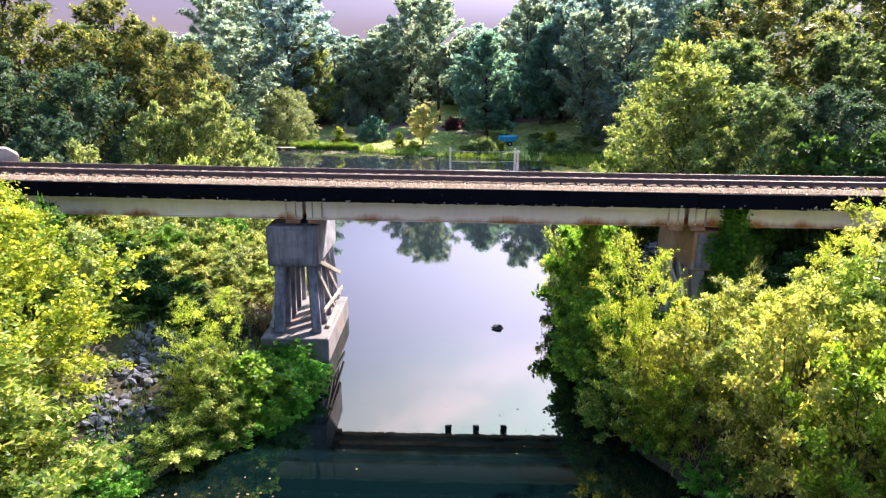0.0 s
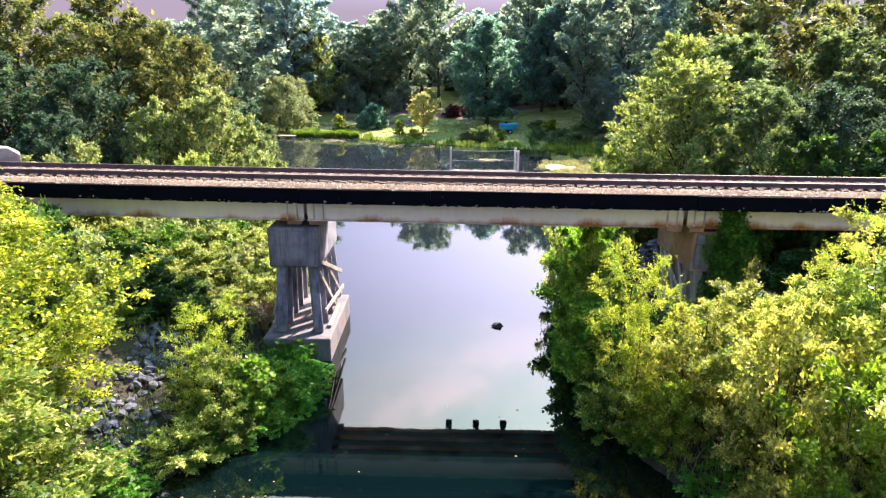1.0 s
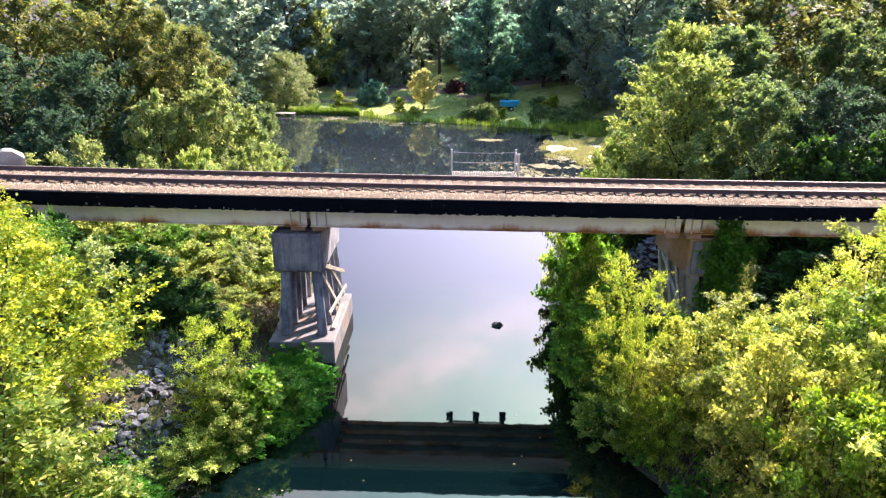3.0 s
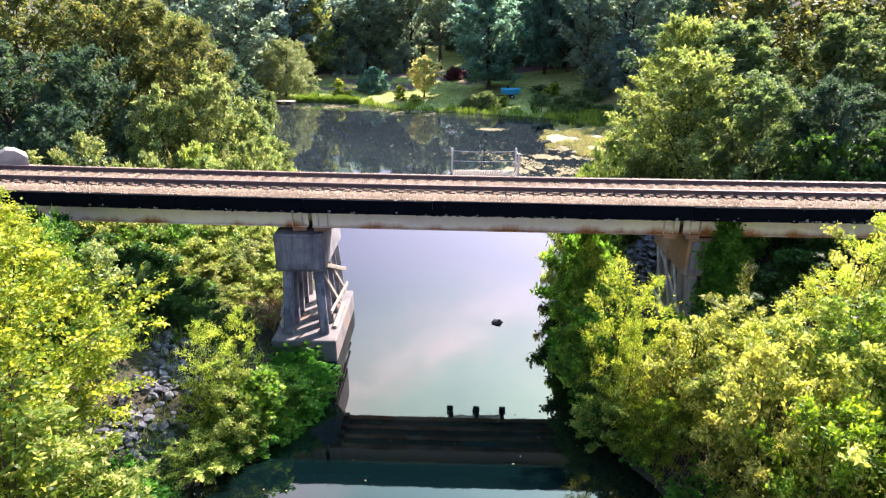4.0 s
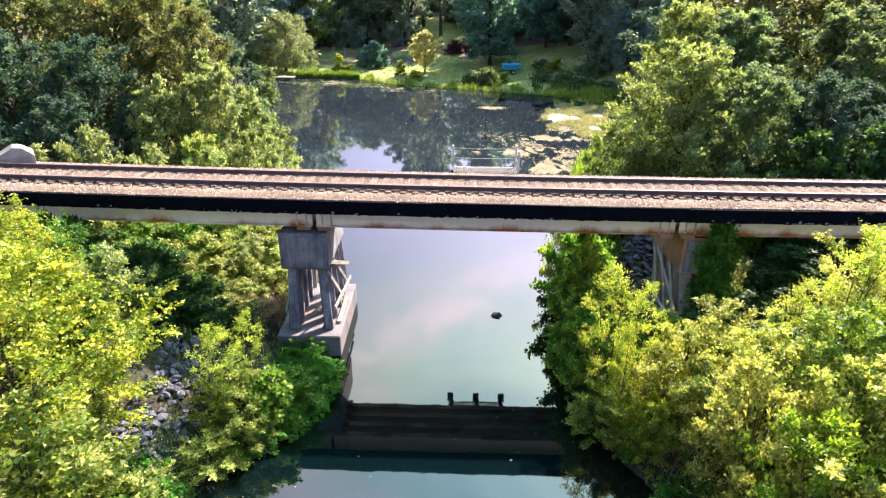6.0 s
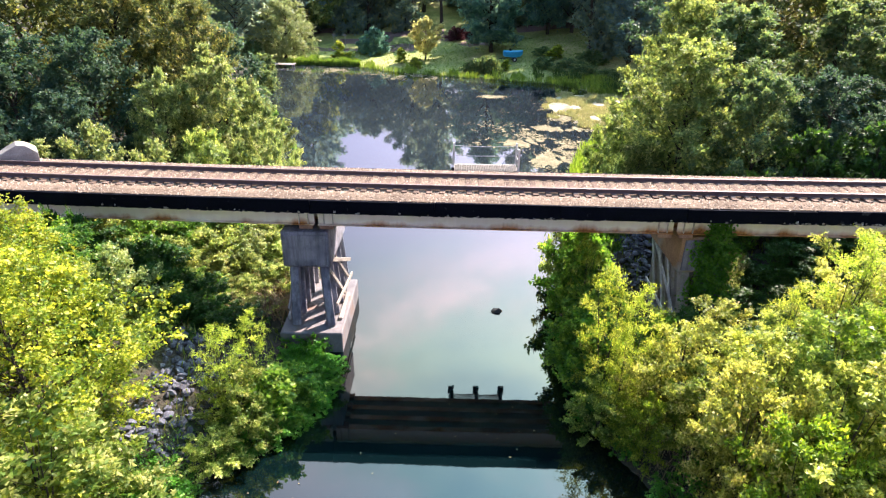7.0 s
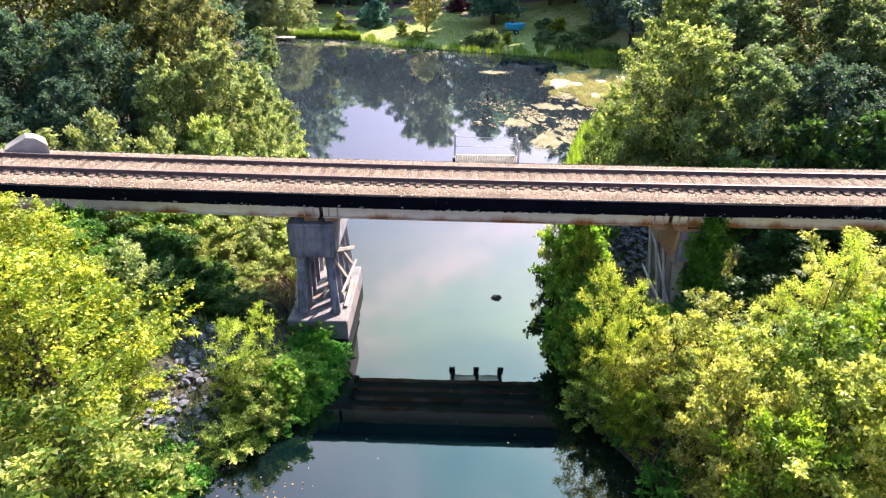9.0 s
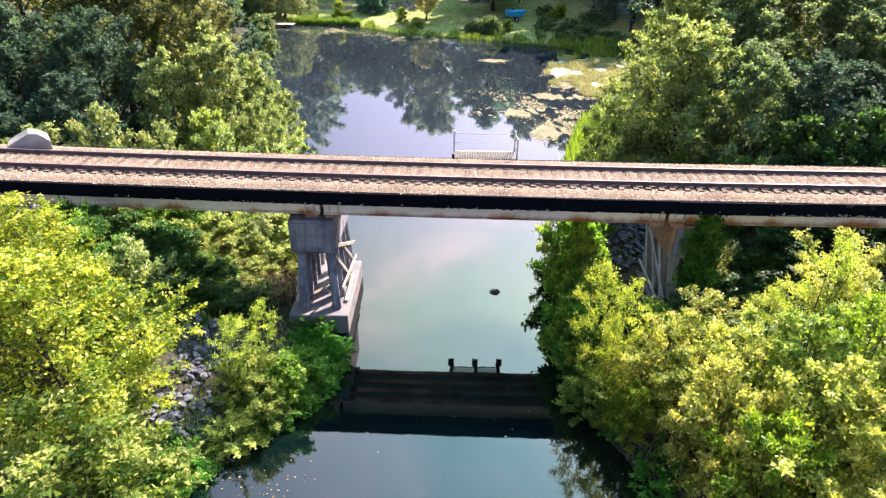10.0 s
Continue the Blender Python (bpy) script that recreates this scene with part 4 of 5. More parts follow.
# the wood beyond the lawn
FAR = "tall trees of the far wood"
WOOD = "undergrowth of the far wood"
far = {
    "blue": plant("tree", 100, 24, 4.8, 5.0, 44, 14, 14, 0.520, "leaf_far", 0.30, "tall leafy tree in the far wood, leaves blued by painted haze", "tree", FAR, peak=0.5, low=0.6, lump=0.26, twig=0.26, simple=True, fill=0.12, tip=0.3),
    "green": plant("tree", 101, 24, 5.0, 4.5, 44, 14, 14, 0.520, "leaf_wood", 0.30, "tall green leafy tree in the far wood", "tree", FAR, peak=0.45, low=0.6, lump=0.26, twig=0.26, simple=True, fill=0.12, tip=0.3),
    "dense": plant("tree", 102, 24, 4.6, 3.0, 44, 14, 14, 0.520, "leaf_far", 0.32, "tall dense tree in the far wood, leaves blued by painted haze", "tree", FAR, peak=0.35, low=0.8, lump=0.2, twig=0.26, simple=True, fill=0.12, tip=0.3),
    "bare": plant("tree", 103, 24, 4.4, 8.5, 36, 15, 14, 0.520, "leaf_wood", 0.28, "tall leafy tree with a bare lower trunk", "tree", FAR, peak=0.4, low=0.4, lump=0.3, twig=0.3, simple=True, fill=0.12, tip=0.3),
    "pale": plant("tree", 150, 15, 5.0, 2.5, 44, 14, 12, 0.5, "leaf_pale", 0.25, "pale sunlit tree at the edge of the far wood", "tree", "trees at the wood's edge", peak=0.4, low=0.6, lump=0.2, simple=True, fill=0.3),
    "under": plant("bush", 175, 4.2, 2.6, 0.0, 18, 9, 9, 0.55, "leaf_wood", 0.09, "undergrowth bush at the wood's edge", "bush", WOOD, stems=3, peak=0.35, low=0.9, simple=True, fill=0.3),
}
rng = random.Random(77)
spots = []
for row, y in enumerate((123, 133, 147)):
    x = -58 + row * 2.5
    while x < 50:
        # the wood's top line, by bearing
        tall = float(np.interp(x / y, (-0.45, -0.385, -0.365, -0.22, -0.20, -0.10, -0.08, 0.02, 0.035, 0.09, 0.10, 0.13, 0.14, 0.165, 0.18, 0.4), (18, 18, 26, 26, 18.5, 19, 27, 27, 20, 20, 24.5, 24.5, 20.5, 22, 30, 32))) * (1 + 0.035 * row)
        yy = y + rng.uniform(-3.5, 3.5) + 0.06 * abs(x)
        spots.append((x + rng.uniform(-1.5, 1.5), yy, tall * rng.uniform(0.93, 1.07), 5.0 + 0.5 * row, ("blue", "green", "bare", "dense")[(row + len(spots)) % 4] if row else ("bare", "blue", "bare", "green")[len(spots) % 4]))
        x += 7.2 + row * 1.3
spots += [(21, 113, 24, 4.6, "blue"), (28, 104, 25, 4.8, "dense"), (19.5, 124, 25, 5.0, "blue"), (30, 113, 28, 5, "blue"), (25, 109, 26, 4.4, "dense"), (36, 106, 28, 5.2, "blue"), (23.5, 118, 26, 4.5, "green"), (43, 100, 28, 5.2, "dense"), (34, 98, 25, 5.0, "dense"),
          (-28, 113, 26, 6.4, "blue"), (21.5, 99.5, 21, 4.0, "green"), (26.0, 93, 21, 4.6, "green"), (24.8, 89.0, 11, 3.2, "blue"), (-33, 98, 18.5, 5.5, "green"), (-40, 94, 17, 5, "green"), (-36, 108, 20, 5, "green"), (-48, 98, 17, 5, "green"), (-25.0, 117, 17.5, 5.2, "pale")]
spots += [(-50 + i * 5.0 + rng.uniform(-1.5, 1.5), 119.5 + rng.uniform(-2, 4) + 0.04 * abs(i - 10), 6.0 + rng.uniform(-0.5, 2.0), 3.0, "under") for i in range(17) if not 9 <= i <= 11] + [(24 + i * 4.6, 100 + rng.uniform(-4, 8) - i * 1.5, 5.5 + rng.uniform(-0.6, 1.8), 3.0, "under") for i in range(8)]
spots += [(-40 + i * 6.3 + rng.uniform(-2, 2), 138 + rng.uniform(-4, 5), 7.5 + rng.uniform(0, 2.4), 3.4, "under") for i in range(13) if i != 6]
spots += [(-48 + i * 5.6 + rng.uniform(-1.5, 1.5), 158 + rng.uniform(-3, 3), 13.5 + rng.uniform(0, 3), 4.4, "under") for i in range(18)]
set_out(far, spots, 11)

# the lawn
lawn_things = {
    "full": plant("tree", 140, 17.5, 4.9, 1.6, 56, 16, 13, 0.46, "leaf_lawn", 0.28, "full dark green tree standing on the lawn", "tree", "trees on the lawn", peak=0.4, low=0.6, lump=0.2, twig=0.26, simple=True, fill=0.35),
    "willow": plant("willow_tree", 155, 8.6, 4.2, 0.6, 50, 14, 14, 0.36, "leaf_willow", 0.22, "rounded pale green willow on the pond's bank", "tree", peak=0.45, low=0.75, droop=0.9, upright=0.1, narrow=0.3, lump=0.12, simple=True, fill=0.3),
    "gold": plant("tree", 160, 5.8, 2.3, 1.5, 28, 12, 12, 0.28, "leaf_gold", 0.12, "small golden-leaved tree on the sunlit lawn", "tree", peak=0.5, low=0.5, lump=0.18, simple=True),
    "dome": plant("bush", 165, 3.6, 2.1, 0.1, 30, 11, 11, 0.28, "leaf_lawn", 0.08, "rounded garden bush on the lawn, its leaves blued for haze", "bush", "garden bushes", stems=3, peak=0.4, low=0.9, lump=0.08, simple=True, fill=0.3),
    "plum": plant("bush", 166, 2.6, 1.9, 0.1, 24, 9, 10, 0.28, "leaf_plum", 0.08, "dark plum-leaved garden bush on the lawn", "bush", "garden bushes", stems=3, peak=0.4, low=0.9, lump=0.12, simple=True, fill=0.3),
    "sapling": plant("sapling", 170, 3.0, 0.8, 0.3, 16, 8, 9, 0.24, "leaf_lime", 0.04, "young lime-green sapling among the reeds", "sapling", "saplings on the pond's edge", stems=2, peak=0.4, low=0.7, simple=True),
    "shore": plant("bush", 176, 2.2, 1.9, 0.0, 22, 9, 10, 0.32, "leaf_mid", 0.07, "dark green bush on the pond's shore", "bush", "bushes on the pond's shore", stems=3, peak=0.4, low=0.9, lump=0.2, simple=True),
}
rng = random.Random(5)
spots = [(6.6, 103.5, 17.5, 5.6, "full"), (16.8, 113, 20, 4.4, "full"), (-26.0, 100.5, 9.2, 4.4, "willow"), (-3.9, 99.0, 6.6, 2.5, "gold"), (-12.2, 104, 4.3, 2.2, "dome"), (-14.2, 105.5, 2.9, 1.3, "dome"), (1.0, 112, 3.9, 1.8, "plum"), (3.2, 114, 3.6, 1.6, "plum"),
         (-17.3, 98.5, 3.1, 0.9, "sapling"), (-7.4, 96.0, 2.6, 0.8, "sapling"), (-15.6, 98.2, 1.6, 1.1, "sapling"), (-5.0, 93.5, 1.6, 0.9, "sapling"), (7.9, 91.5, 1.8, 0.7, "sapling"), (16.2, 98, 3.0, 1.0, "sapling"), (15.0, 97, 2.2, 0.9, "sapling")]
spots += [(13.5 + i * 1.3 + rng.uniform(-0.6, 0.6), 91.5 - i * 1.1 + rng.uniform(-1.2, 1.2), rng.uniform(1.3, 2.2), 1.7, "shore") for i in range(0, 9, 2)] + [(3.0 + 0.95 * i + rng.uniform(-0.4, 0.4), 90.0 - 0.2 * i, rng.uniform(1.6, 2.6), 1.2, "shore") for i in range(4)]
spots += [(-18.6, 57, 2.2, 1.8, "shore"), (-21.0, 66, 2.5, 2.0, "shore"), (-23.0, 76, 2.5, 2.0, "shore"), (-26.2, 88, 2.4, 2.0, "shore"), (-30.5, 97.0, 3.0, 2.4, "shore"), (14.5, 100, 2.4, 1.6, "shore"), (20.5, 93, 2.8, 2.2, "shore")]
set_out(lawn_things, spots, 9)

# trees round the near end of the pond
POND = "trees round the near end of the pond"
pond = {
    "deep": plant("tree", 200, 13, 4.6, 1.0, 46, 22, 17, 0.235, "leaf_deep", 0.22, "broad dark green tree beside the pond", "tree", POND, peak=0.45, low=0.75, twig=0.24, simple=True, fill=0.3, lump=0.26),
    "mid": plant("tree", 201, 13, 4.4, 1.0, 50, 24, 19, 0.210, "leaf_mid", 0.22, "broad green tree beside the pond", "tree", POND, peak=0.42, low=0.75, twig=0.24, lump=0.26, simple=True, fill=0.3),
    "amber": plant("tree", 202, 14, 4.2, 1.2, 46, 23, 16, 0.230, "leaf_amber", 0.22, "tall olive-gold tree with layered sprays beside the pond", "tree", POND, peak=0.45, low=0.7, twig=0.28, upright=0.0, droop=0.15, lump=0.26, up=1.1, simple=True, fill=0.4),
    "fresh": plant("tree", 203, 10, 4.0, 0.4, 66, 26, 22, 0.155, "leaf_crown", 0.18, "sunlit fresh green tree beside the pond", "tree", POND, peak=0.35, low=0.85, twig=0.24, lump=0.16, simple=True, fill=0.3),
    "pale": plant("tree", 204, 8.5, 3.0, 0.3, 50, 24, 22, 0.15, "leaf_pale", 0.14, "pale olive-green young tree beside the railway", "tree", POND, stems=2, peak=0.4, low=0.75, twig=0.26, upright=0.55, lump=0.3, simple=True, fill=0.3),
    "deep far": plant("tree", 205, 13, 4.6, 1.0, 46, 19, 16, 0.270, "leaf_deep", 0.22, "dark green tree on the pond's wooded bank", "tree", POND, peak=0.45, low=0.75, twig=0.26, simple=True, fill=0.3, lump=0.26),
    "mid far": plant("tree", 206, 13, 4.6, 1.0, 46, 19, 16, 0.270, "leaf_mid", 0.22, "green tree on the pond's wooded bank", "tree", POND, peak=0.42, low=0.75, twig=0.26, simple=True, fill=0.3, lump=0.26),
}
pond_west = [(-14.6, 38.8, 9.9, 2.7, "pale"), (-17.6, 37.4, 8.8, 2.0, "pale"), (-13.4, 41.0, 7.6, 1.9, "pale"), (-16.6, 42.6, 12.4, 2.8, "amber"), (-21.5, 37.5, 11.2, 3.2, "deep"), (-26.0, 36.5, 11.6, 3.8, "deep"), (-31.0, 38.0, 12.6, 4.2, "deep"),
             (-24.0, 45.0, 15.6, 4.2, "amber"), (-30.0, 46.0, 17.5, 4.8, "amber"), (-18.6, 49.5, 10.5, 3.4, "deep far"), (-20.2, 45.6, 13.6, 3.0, "amber"), (-37.0, 43.0, 18.5, 5.0, "amber"), (-25.5, 56.0, 12.5, 4.6, "mid far"), (-33.0, 60.0, 15.5, 5.2, "mid far"), (-21.5, 33.8, 8.5, 2.4, "deep"), (-26.0, 31.8, 9.0, 2.8, "deep"), (-29.5, 70.0, 13.0, 4.8, "mid far"), (-38, 78, 14.0, 5.4, "deep far")]
pond_east = [(13.3, 34.4, 11.4, 4.1, "fresh"), (16.2, 31.6, 10.4, 2.5, "mid"), (19.6, 31.6, 10.4, 2.8, "deep"), (23.6, 31.8, 10.0, 3.0, "deep"), (17.4, 38.8, 13.2, 4.0, "mid"), (22.5, 37.0, 13.6, 3.8, "mid"), (27.5, 36.5, 14.5, 4.2, "mid"), (15.6, 43.5, 13.0, 3.6, "fresh"), (22.0, 46.0, 16.5, 5.0, "amber"), (29.0, 45.0, 17.5, 5.0, "amber"),
             (35.5, 42.0, 18.0, 5.0, "amber"), (22.5, 56.0, 17.5, 5.0, "deep far"), (30.5, 56.0, 19.0, 5.2, "mid far"), (38.0, 53.0, 19.0, 5.4, "deep far"), (27.0, 68.0, 19.0, 5.0, "deep far"), (32.0, 76.0, 19.5, 4.6, "mid far"), (34.0, 82.0, 21.0, 5.2, "deep far"), (28.0, 32.0, 9.5, 3.2, "mid"), (25.8, 29.6, 8.6, 2.4, "deep"), (10.4, 33.6, 6.6, 1.7, "fresh")]
set_out(pond, pond_west + pond_east, 12)

# shrubs of the creek's banks
BANK = "shrubs on the creek banks"
bank = {
    "lime": plant("tree", 400, 8.2, 4.0, 0.3, 84, 21, 17, 0.118, "leaf_lime", 0.07, "bright yellow-green young tree leaning over the creek bank", "tree", "young trees on the creek bank", stems=3, peak=0.42, low=0.8, twig=0.19, droop=0.2, up=0.8, narrow=0.75, lump=0.14, fill=0.2),
    "spring": plant("shrub", 300, 4.0, 1.9, 0.1, 34, 17, 14, 0.105, "leaf_spring", 0.035, "lime-green leafy shrub on the creek bank", "shrub", BANK, stems=4, peak=0.5, low=0.75, upright=0.45, fill=0.2),
    "green": plant("shrub", 301, 4.0, 1.9, 0.1, 36, 20, 18, 0.09, "leaf_green", 0.035, "green leafy shrub on the creek bank", "shrub", BANK, stems=4, peak=0.45, low=0.8, lump=0.16, fill=0.2, simple=True),
    "olive": plant("shrub", 302, 4.0, 1.9, 0.1, 36, 20, 18, 0.095, "leaf_olive", 0.035, "pale olive shrub on the creek bank", "shrub", BANK, stems=4, peak=0.55, low=0.7, upright=0.5, lump=0.3, fill=0.2, simple=True),
    "dark": plant("shrub", 303, 4.0, 1.9, 0.1, 26, 13, 12, 0.165, "leaf_dark", 0.035, "dark green shrub under the bridge, leaves darkened for its shade", "shrub", BANK, stems=4, peak=0.45, low=0.8, fill=0.2, simple=True),
    "feather": plant("shrub", 304, 6.0, 1.5, 0.3, 28, 17, 17, 0.09, "leaf_feather", 0.04, "tall slender lime-green shrub with feathery sprays", "shrub", BANK, stems=3, peak=0.35, low=0.6, tip=0.2, twig=0.5, upright=0.0, droop=0.1, up=1.0, lump=0.3, narrow=0.45, fill=0.06),
    "mixed": plant("shrub", 305, 4.6, 2.0, 0.1, 36, 19, 17, 0.105, "leaf_fresh", 0.035, "fine-leaved fresh green shrub on the creek bank", "shrub", BANK, stems=4, peak=0.5, low=0.75, upright=0.5, lump=0.24, fill=0.2, simple=True),
    "leafy": plant("shrub", 309, 3.2, 1.15, 0.0, 26, 12, 13, 0.17, "leaf_broad", 0.03, "broad-leaved green shrub on the creek bank", "shrub", BANK, stems=3, peak=0.5, low=0.75, twig=0.34, upright=0.35, droop=0.3, lump=0.34, narrow=0.7, fill=0.2),
    "beyond": plant("shrub", 306, 3.0, 1.9, 0.0, 24, 18, 19, 0.12, "leaf_sunny", 0.03, "yellow-green shrub beyond the bridge, leaves lightened to look sunlit", "shrub", BANK, stems=4, peak=0.45, low=0.8, lump=0.26, upright=0.6, droop=0.1, up=0.55, simple=True, fill=0.3),
    "thicket": plant("shrub", 307, 3.0, 1.9, 0.0, 24, 18, 19, 0.12, "leaf_green", 0.03, "green shrub beyond the bridge", "shrub", BANK, stems=4, peak=0.45, low=0.8, lump=0.26, upright=0.6, droop=0.1, up=0.55, simple=True, fill=0.3),
    "silver": plant("shrub", 308, 3.4, 1.9, 0.0, 24, 18, 19, 0.12, "leaf_silver", 0.03, "pale silvery olive shrub beyond the bridge", "shrub", BANK, stems=4, peak=0.45, low=0.8, lump=0.2, upright=0.6, droop=0.1, up=0.55, simple=True, fill=0.3),
    "lush": plant("herb", 310, 1.0, 0.7, 0.0, 20, 10, 12, 0.075, "herb", 0.012, "lush low green herbs at the foot of the pier", "herbs", "herbs at the pier's foot", stems=3, peak=0.5, low=0.9, upright=0.6, lump=0.2, simple=True),
    "shade": plant("shrub", 311, 1.2, 1.0, 0.0, 20, 10, 11, 0.11, "leaf_dark", 0.015, "low undergrowth under the bridge, shade put into its leaf colour", "weeds", "undergrowth under the bridge", stems=3, peak=0.5, low=0.9, upright=0.4, lump=0.2, simple=True),
    "low": plant("shrub", 309, 1.3, 1.0, 0.0, 18, 8, 9, 0.11, "herb", 0.015, "low lush green weeds on the creek bank", "weeds", "low weeds on the banks", stems=3, peak=0.5, low=0.9, upright=0.6, lump=0.2, simple=True),
}
west_front = [(-12.2, 14.3, 8.3, 3.8, "lime"), (-14.9, 17.4, 8.5, 3.1, "lime"), (-10.4, 11.4, 5.2, 2.9, "mixed"), (-10.6, 13.2, 3.4, 2.0, "mixed"),
              (-7.8, 17.4, 4.2, 0.85, "feather"), (-7.1, 18.4, 4.1, 0.75, "feather"), (-7.1, 17.0, 2.9, 1.2, "mixed"), (-6.2, 17.4, 2.3, 1.1, "leafy"), (-6.7, 16.2, 1.9, 1.1, "mixed"), (-5.6, 18.6, 1.6, 1.0, "leafy"), (-7.6, 15.3, 1.3, 1.0, "olive"),
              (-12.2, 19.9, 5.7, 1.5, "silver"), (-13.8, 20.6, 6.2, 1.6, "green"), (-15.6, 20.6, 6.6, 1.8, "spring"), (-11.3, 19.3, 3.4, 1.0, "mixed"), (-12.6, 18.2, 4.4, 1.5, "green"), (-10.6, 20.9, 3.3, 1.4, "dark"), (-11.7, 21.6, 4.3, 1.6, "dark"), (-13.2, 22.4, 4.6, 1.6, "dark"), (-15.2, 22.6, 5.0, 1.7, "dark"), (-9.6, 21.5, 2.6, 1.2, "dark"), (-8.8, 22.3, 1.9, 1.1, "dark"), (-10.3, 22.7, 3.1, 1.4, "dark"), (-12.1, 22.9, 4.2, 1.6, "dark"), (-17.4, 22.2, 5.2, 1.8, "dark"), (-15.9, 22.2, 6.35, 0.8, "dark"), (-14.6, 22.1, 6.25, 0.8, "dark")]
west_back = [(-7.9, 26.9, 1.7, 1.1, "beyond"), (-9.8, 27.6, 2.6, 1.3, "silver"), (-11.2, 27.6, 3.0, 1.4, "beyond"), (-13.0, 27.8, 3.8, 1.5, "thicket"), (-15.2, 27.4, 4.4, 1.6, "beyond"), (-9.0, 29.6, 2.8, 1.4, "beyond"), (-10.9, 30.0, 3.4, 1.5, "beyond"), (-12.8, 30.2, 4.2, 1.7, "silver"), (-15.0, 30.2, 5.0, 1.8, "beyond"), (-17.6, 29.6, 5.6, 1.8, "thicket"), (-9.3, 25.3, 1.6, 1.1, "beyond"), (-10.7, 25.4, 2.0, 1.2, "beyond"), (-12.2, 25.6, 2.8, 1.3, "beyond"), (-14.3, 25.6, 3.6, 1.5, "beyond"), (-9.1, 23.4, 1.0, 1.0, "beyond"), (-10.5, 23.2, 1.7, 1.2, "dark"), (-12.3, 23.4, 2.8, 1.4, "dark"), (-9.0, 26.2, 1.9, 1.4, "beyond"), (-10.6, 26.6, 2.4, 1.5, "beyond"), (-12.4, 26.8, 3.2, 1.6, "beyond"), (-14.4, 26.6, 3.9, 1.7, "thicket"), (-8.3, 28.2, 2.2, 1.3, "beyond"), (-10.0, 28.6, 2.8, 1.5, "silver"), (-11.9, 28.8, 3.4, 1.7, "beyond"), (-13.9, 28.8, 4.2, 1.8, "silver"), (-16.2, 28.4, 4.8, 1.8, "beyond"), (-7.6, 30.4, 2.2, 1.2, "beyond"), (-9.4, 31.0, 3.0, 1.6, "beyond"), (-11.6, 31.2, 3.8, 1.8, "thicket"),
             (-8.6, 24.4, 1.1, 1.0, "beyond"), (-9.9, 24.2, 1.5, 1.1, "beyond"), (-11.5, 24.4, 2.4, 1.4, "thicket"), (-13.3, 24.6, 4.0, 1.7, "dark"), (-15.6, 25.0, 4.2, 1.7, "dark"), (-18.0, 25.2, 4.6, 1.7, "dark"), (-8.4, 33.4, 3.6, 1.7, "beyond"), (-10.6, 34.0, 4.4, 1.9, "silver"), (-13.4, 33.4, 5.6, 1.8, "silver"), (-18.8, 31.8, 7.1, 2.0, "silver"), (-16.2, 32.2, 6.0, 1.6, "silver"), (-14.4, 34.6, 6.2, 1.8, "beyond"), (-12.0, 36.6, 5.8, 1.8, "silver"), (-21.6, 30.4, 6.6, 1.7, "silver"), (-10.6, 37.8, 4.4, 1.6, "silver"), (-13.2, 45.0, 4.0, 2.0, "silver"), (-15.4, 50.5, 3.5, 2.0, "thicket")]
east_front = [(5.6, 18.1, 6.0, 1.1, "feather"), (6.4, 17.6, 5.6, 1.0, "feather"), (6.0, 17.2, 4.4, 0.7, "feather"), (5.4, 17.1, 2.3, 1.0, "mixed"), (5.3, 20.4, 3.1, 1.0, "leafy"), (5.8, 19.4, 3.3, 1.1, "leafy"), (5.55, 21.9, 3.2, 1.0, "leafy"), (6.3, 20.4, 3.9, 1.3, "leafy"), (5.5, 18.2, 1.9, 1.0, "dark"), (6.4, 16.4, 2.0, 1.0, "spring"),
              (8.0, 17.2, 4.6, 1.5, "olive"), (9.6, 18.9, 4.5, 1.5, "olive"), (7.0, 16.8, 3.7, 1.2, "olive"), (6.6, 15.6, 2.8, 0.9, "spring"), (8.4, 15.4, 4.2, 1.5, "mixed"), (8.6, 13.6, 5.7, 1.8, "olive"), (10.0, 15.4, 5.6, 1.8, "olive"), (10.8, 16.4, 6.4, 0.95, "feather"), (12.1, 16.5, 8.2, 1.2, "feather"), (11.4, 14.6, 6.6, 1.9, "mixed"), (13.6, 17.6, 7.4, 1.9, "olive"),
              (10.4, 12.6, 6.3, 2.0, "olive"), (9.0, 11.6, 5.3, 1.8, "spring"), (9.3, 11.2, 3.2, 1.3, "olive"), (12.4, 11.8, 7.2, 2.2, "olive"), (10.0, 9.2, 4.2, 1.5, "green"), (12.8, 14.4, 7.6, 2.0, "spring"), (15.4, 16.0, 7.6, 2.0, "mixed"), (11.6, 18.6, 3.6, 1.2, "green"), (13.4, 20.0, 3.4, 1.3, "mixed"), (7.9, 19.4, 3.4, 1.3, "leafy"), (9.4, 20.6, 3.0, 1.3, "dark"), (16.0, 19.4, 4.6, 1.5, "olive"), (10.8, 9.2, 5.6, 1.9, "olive")]
